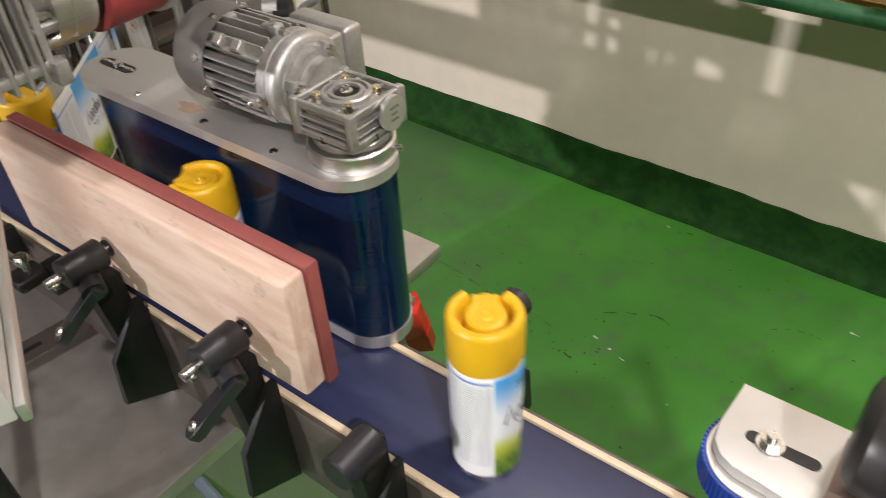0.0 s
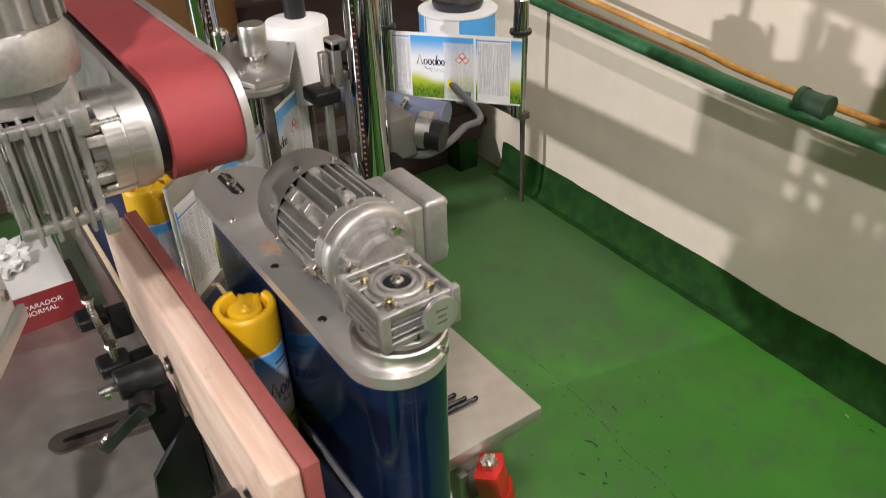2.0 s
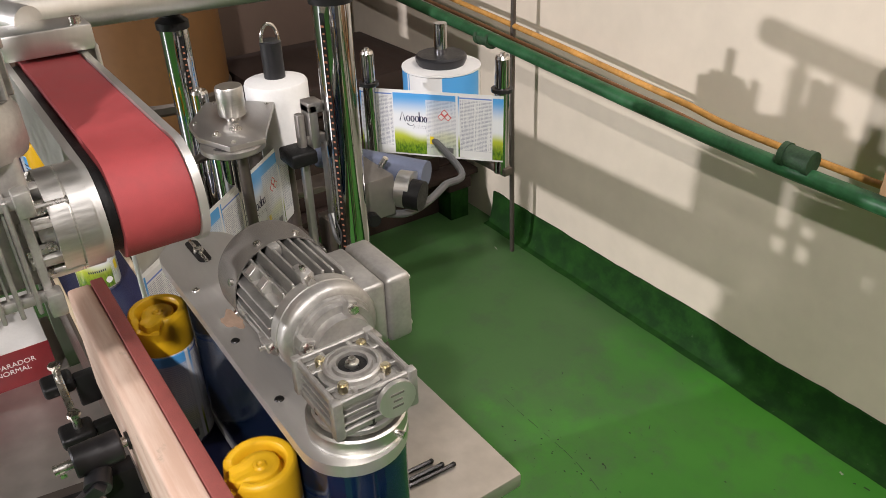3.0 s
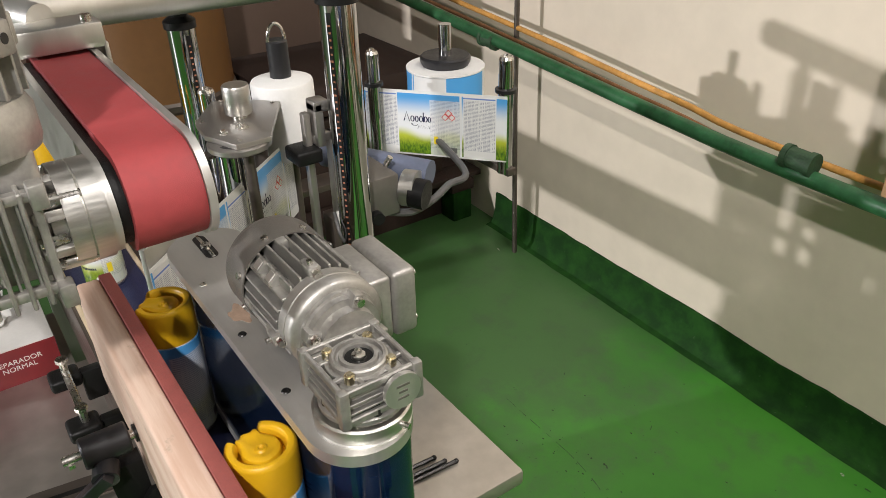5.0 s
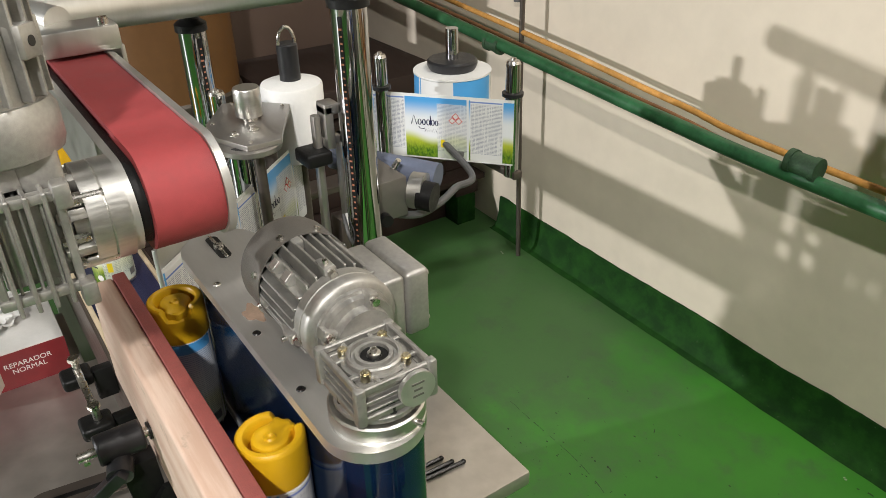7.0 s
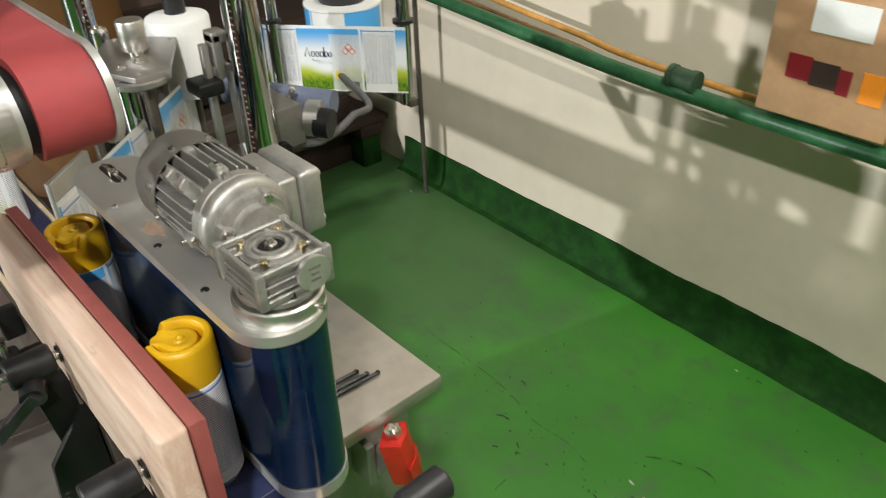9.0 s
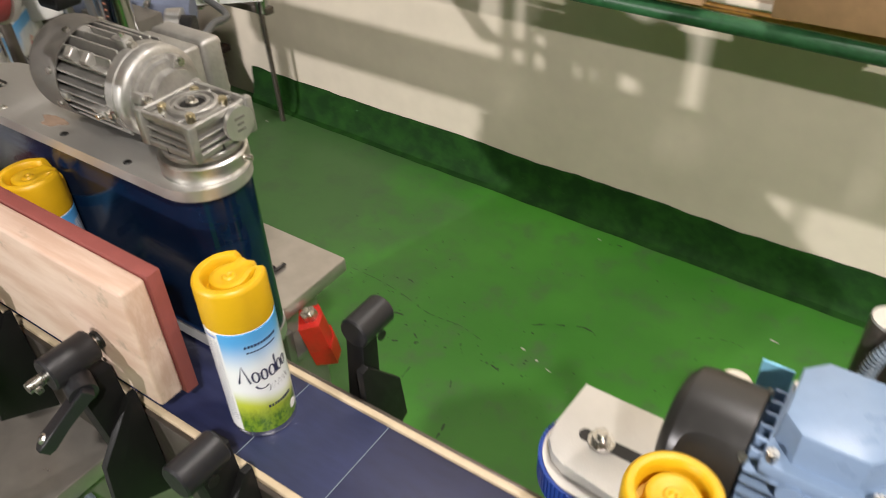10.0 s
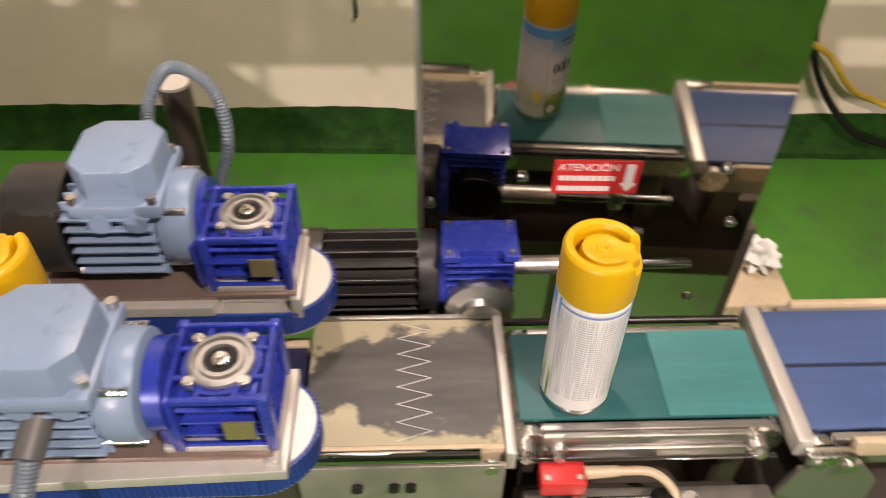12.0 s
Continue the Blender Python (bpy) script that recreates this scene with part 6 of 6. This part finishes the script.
SG = G @ Matrix.Translation((0.556, 0, 0.062)) @ Matrix.Diagonal((0.885, 1, 0.92, 1)) @ Matrix.Translation((-0.573, 0, -0.002))
sign = thing("warning_sticker", "red warning sticker with white lettering on the guard plate", "sticker", (0.603, 0.219, 0.905))
part("sheet", bx(B(), 0.573, 0.678, -0.0014, -0.0004, 0.002, 0.052, m=SG), sign_red, sign)
words("lettering", "ATENCIÓN", 0.0145, SG @ pose(0.615, -0.0017, 0.042, 90, 0, 0), pale_text, sign)
for z, x1 in ((0.026, 0.650), (0.010, 0.645)):
    for i in range(9):
        c = 0.580 + i * (x1 - 0.580) / 9
        part("lettering_bar", bx(B(), c, c + 0.0062, -0.0018, -0.0015, z - 0.0038, z + 0.0038, m=SG), pale_text, sign)
part("arrow", flat(B(), [(0.660, 0.048), (0.671, 0.048), (0.671, 0.019), (0.676, 0.019), (0.6655, 0.006), (0.655, 0.019), (0.660, 0.019)], -0.0018, -0.0015, SG @ UP), pale_text, sign)

t = thing("pallet_block", "pale tan block standing behind the guard plate", "block", (0.9, 0.4, 0))
bm = B()
bx(bm, 0.80, 0.988, 0.34, 0.466, 0, 0.55, 0.006, 3)
part("block", bm, cream, t)
t = thing("crumpled_paper", "crumpled white paper on the pale block", "paper", (0.95, 0.43, 0.551))
bm = B()
bmesh.ops.create_icosphere(bm, subdivisions=4, radius=0.034)
for v in bm.verts:
    v.co *= 0.8 + 0.7 * noise.noise(v.co * 70 + Vector((4, 1, 2)))
    v.co.z = max(v.co.z * 0.8 + 0.018, 0.0)
bmesh.ops.translate(bm, verts=bm.verts, vec=(0.952, 0.432, 0.5505))
part("paper", bm, white_paper, t)
for nm, lb, pts, r, mt in (("yellow_cable", "yellow cable hanging down the wall to the floor", [(1.30, 1.478, 0.80), (1.40, 1.47, 0.55), (1.48, 1.45, 0.40), (1.56, 1.44, 0.345), (1.665, 1.44, 0.235), (1.785, 1.44, 0.18), (2.0, 1.40, 0.08), (2.2, 1.36, 0.009), (2.6, 1.2, 0.009)], 0.009, yellow_cable),
                           ("black_cable", "black cable hanging down the wall to the floor", [(1.42, 1.474, 0.80), (1.50, 1.46, 0.42), (1.555, 1.44, 0.27), (1.70, 1.43, 0.106), (1.84, 1.42, 0.05), (2.1, 1.38, 0.010), (2.5, 1.25, 0.010)], 0.010, black_plastic)):
    t = thing(nm, lb, "cable", (1.5, 1.44, 0))
    part("cable", sweep(B(), spline(pts, 10), r, 10), mt, t)
    part("wall_clip", bx(B(), pts[0][0] - 0.012, pts[0][0] + 0.012, pts[0][1] - 0.012, WALL(pts[0][0]) + 0.001, pts[0][2] - 0.01, pts[0][2] + 0.012, 0.002), black_plastic, t)
t = thing("hanging_cable", "grey ribbed cable hanging under the bench", "cable", (-0.45, -0.12, 0.0))
part("cable", sweep(B(), spline([(-0.62, -0.10, 0.55), (-0.50, -0.11, 0.50), (-0.46, -0.12, 0.40), (-0.47, -0.13, 0.2), (-0.5, -0.2, 0.01), (-0.6, -0.35, 0.01)], 14), 0.009, 10, 0.12), conduit_grey, t)


# ---- the cans ----
def aerosol_can():
    t = thing("aerosol_can", "white aerosol can with a printed meadow label and yellow cap", "aerosol can", (0, 0, 0), "cans on the line")
    R = 0.0325
    part("body", lathe(B(), [(0, 0.003), (0.026, 0.003), (0.029, 0.0), (0.0320, 0.0008), (0.0326, 0.004), (0.0320, 0.0075), (R - 0.0007, 0.008), (R - 0.0007, 0.1385), (R - 0.004, 0.1455), (0, 0.1455)], seg=56), tin, t, "bare tin can body")
    part("label", lathe(B(), [(R - 0.001, 0.0085), (R, 0.0088), (R, 0.1400), (R - 0.001, 0.1405)], seg=64), can_label, t, "printed label of blue sky and meadow")
    part("white_neck", lathe(B(), [(R - 0.0012, 0.1403), (R - 0.0003, 0.1410), (R - 0.0012, 0.1433), (R - 0.004, 0.1433)], seg=56), white_vinyl, t)
    # the cap: a cup with a broad rim, a ring groove and a nozzle that opens through a notch
    bm = B()
    n, prof = 96, [(0.0305, 0.1425), (0.0325, 0.1427), (0.0328, 0.1440), (0.0324, 0.1835), (0.0317, 0.1864), (0.0298, 0.1882), (0.0270, 0.1886), (0.0245, 0.1876), (0.0230, 0.1852), (0.0225, 0.1705)]
    rings = []
    for r, h in prof:
        ring = []
        for i in range(n):
            a = 2 * math.pi * i / n
            off = abs((a + math.pi) % (2 * math.pi) - math.pi)
            w = min(1.0, max(0.0, (0.66 - off) / 0.26))
            dip = 0.0135 * w * w * (3 - 2 * w) if h > 0.17 else 0.0
            rr = r - (0.0018 * w if h > 0.187 else 0.0)
            ring.append(bm.verts.new((rr * math.cos(a), rr * math.sin(a), max(h - dip, 0.1705) if h > 0.17 else h)))
        rings.append(ring)
    for a, b in zip(rings, rings[1:]):
        for i in range(n):
            bm.faces.new((a[i], a[(i + 1) % n], b[(i + 1) % n], b[i]))
    bm.faces.new(rings[-1])
    cap = part("cap", bm, yellow_cap, t, "golden yellow plastic spray cap")
    bm = B()
    lathe(bm, [(0.0178, 0.1702), (0.0180, 0.1805), (0.0170, 0.1834), (0.0145, 0.1847), (0.0110, 0.1844), (0.0078, 0.1828), (0.0062, 0.1830), (0.0048, 0.1846), (0.0030, 0.1846), (0.0016, 0.1826), (0, 0.1822)], seg=56)
    for v in bm.verts:
        a, q = math.atan2(v.co.y, v.co.x), math.hypot(v.co.x, v.co.y)
        if q > 0.0095:
            k = max(0.0, math.cos(a)) ** 5
            horn = math.exp(-((abs(a) - 0.52) / 0.13) ** 2)
            v.co.x += 0.0115 * k + 0.003 * horn
            v.co.y += 0.003 * horn * (1 if a > 0 else -1)
            v.co.z += (0.0006 * horn - 0.0020 * k * (abs(a) < 0.35)) * (v.co.z > 0.18)
    part("spray_button", bm, yellow_cap, cap)
    part("nozzle_hole", cy(B(), (0.0275, 0, 0.1775), (0.0288, 0, 0.1775), 0.0026, 14), mat("shadowed_yellow", (0.35, 0.17, 0.006), 0.5), cap)
    # word mark as plain strokes, small print as bars
    def on_can(u, v):
        a = radians(141 + 92 * u)
        return Vector(((R + 0.0003) * math.cos(a), (R + 0.0003) * math.sin(a), 0.078 + 0.052 * v))

    part("word_mark", strokes(CURLS, on_can, 0.016), ink, t, "dark blue word mark strokes")
    part("small_mark", strokes(SMALL_CURLS, on_can, 0.010), ink, t)
    for z, a0, a1, h in ((0.123, 165, 225, 0.0028), (0.1165, 167, 222, 0.0018), (0.040, 180, 225, 0.0035)):
        k = a0
        bm = B()
        while k < a1:
            bx(bm, 0, 0.0003, -0.0010, 0.0010, z, z + h, m=Matrix.Rotation(radians(k), 4, "Z") @ Matrix.Translation((R + 0.0001, 0, 0)))
            k += 5.5
        part("small_print", bm, ink, t)
    bm = B()
    lathe(bm, [(0, 0), (0.0055, 0), (0.0055, 0.0003), (0, 0.0003)], turn=Matrix.Rotation(radians(228), 4, "Z") @ Matrix.Translation((R + 0.00005, 0, 0.022)) @ Matrix.Rotation(math.pi / 2, 4, "Y"), seg=20)
    part("round_mark", bm, pale_text, t)
    return t


def along_line(tau):
    """Where a can stands tau seconds after it passes x = -0.907."""
    if tau < -1.9:
        return -1.353 + 0.034 * (tau + 1.9)
    for t0, x0, v in ((-1.9, -1.353, 0.235), (0.498, -0.790, 0.085), (0.851, -0.760, 0.137), (3.405, -0.410, 0.207), (4.400, -0.204, 0.198), (5.676, 0.049, 0.189), (6.855, 0.272, 0.264), (7.355, 0.404, 0.302))[::-1]:
        if tau >= t0:
            return x0 + v * (tau - t0)


def rolled(x):
    """Degrees that a can has turned between the belt and the board."""
    return -math.degrees((min(max(x, -0.79), -0.41) + 0.41) / 0.0325)


CANS = []
CAP_TURN = {-4.355: -70, 4.145: -218}


def motions():
    rows = []
    for i in range(41):
        q = -0.306 + 0.22 * (i * 0.3 - 10.0)
        rows.append((i * 0.3, pose(max(q, -2.34) + 0.7, 0, 0)))
    walk(belt_patch, rows)
    for ob, delay, heading in CANS:
        rows = []
        for i in range(81):
            s = i * 0.15
            x = along_line(s - delay)
            rows.append((s, pose(x, 0.0, BELT + 0.0005, 0, 0, heading + rolled(x))))
        walk(ob, rows)


first = aerosol_can()
for delay, heading in ((-4.355, 193), (-2.275, 5), (-0.02, -115), (2.08, 150), (4.145, 200), (6.165, 156), (8.16, 130), (10.20, 60)):
    ob = first if not CANS else copy_thing(first, Matrix.Identity(4))
    CANS.append((ob, delay, heading))
    for child in ob.children:
        if child.name.startswith("cap") and delay in CAP_TURN:
            child.rotation_euler.z = radians(CAP_TURN[delay])
motions()
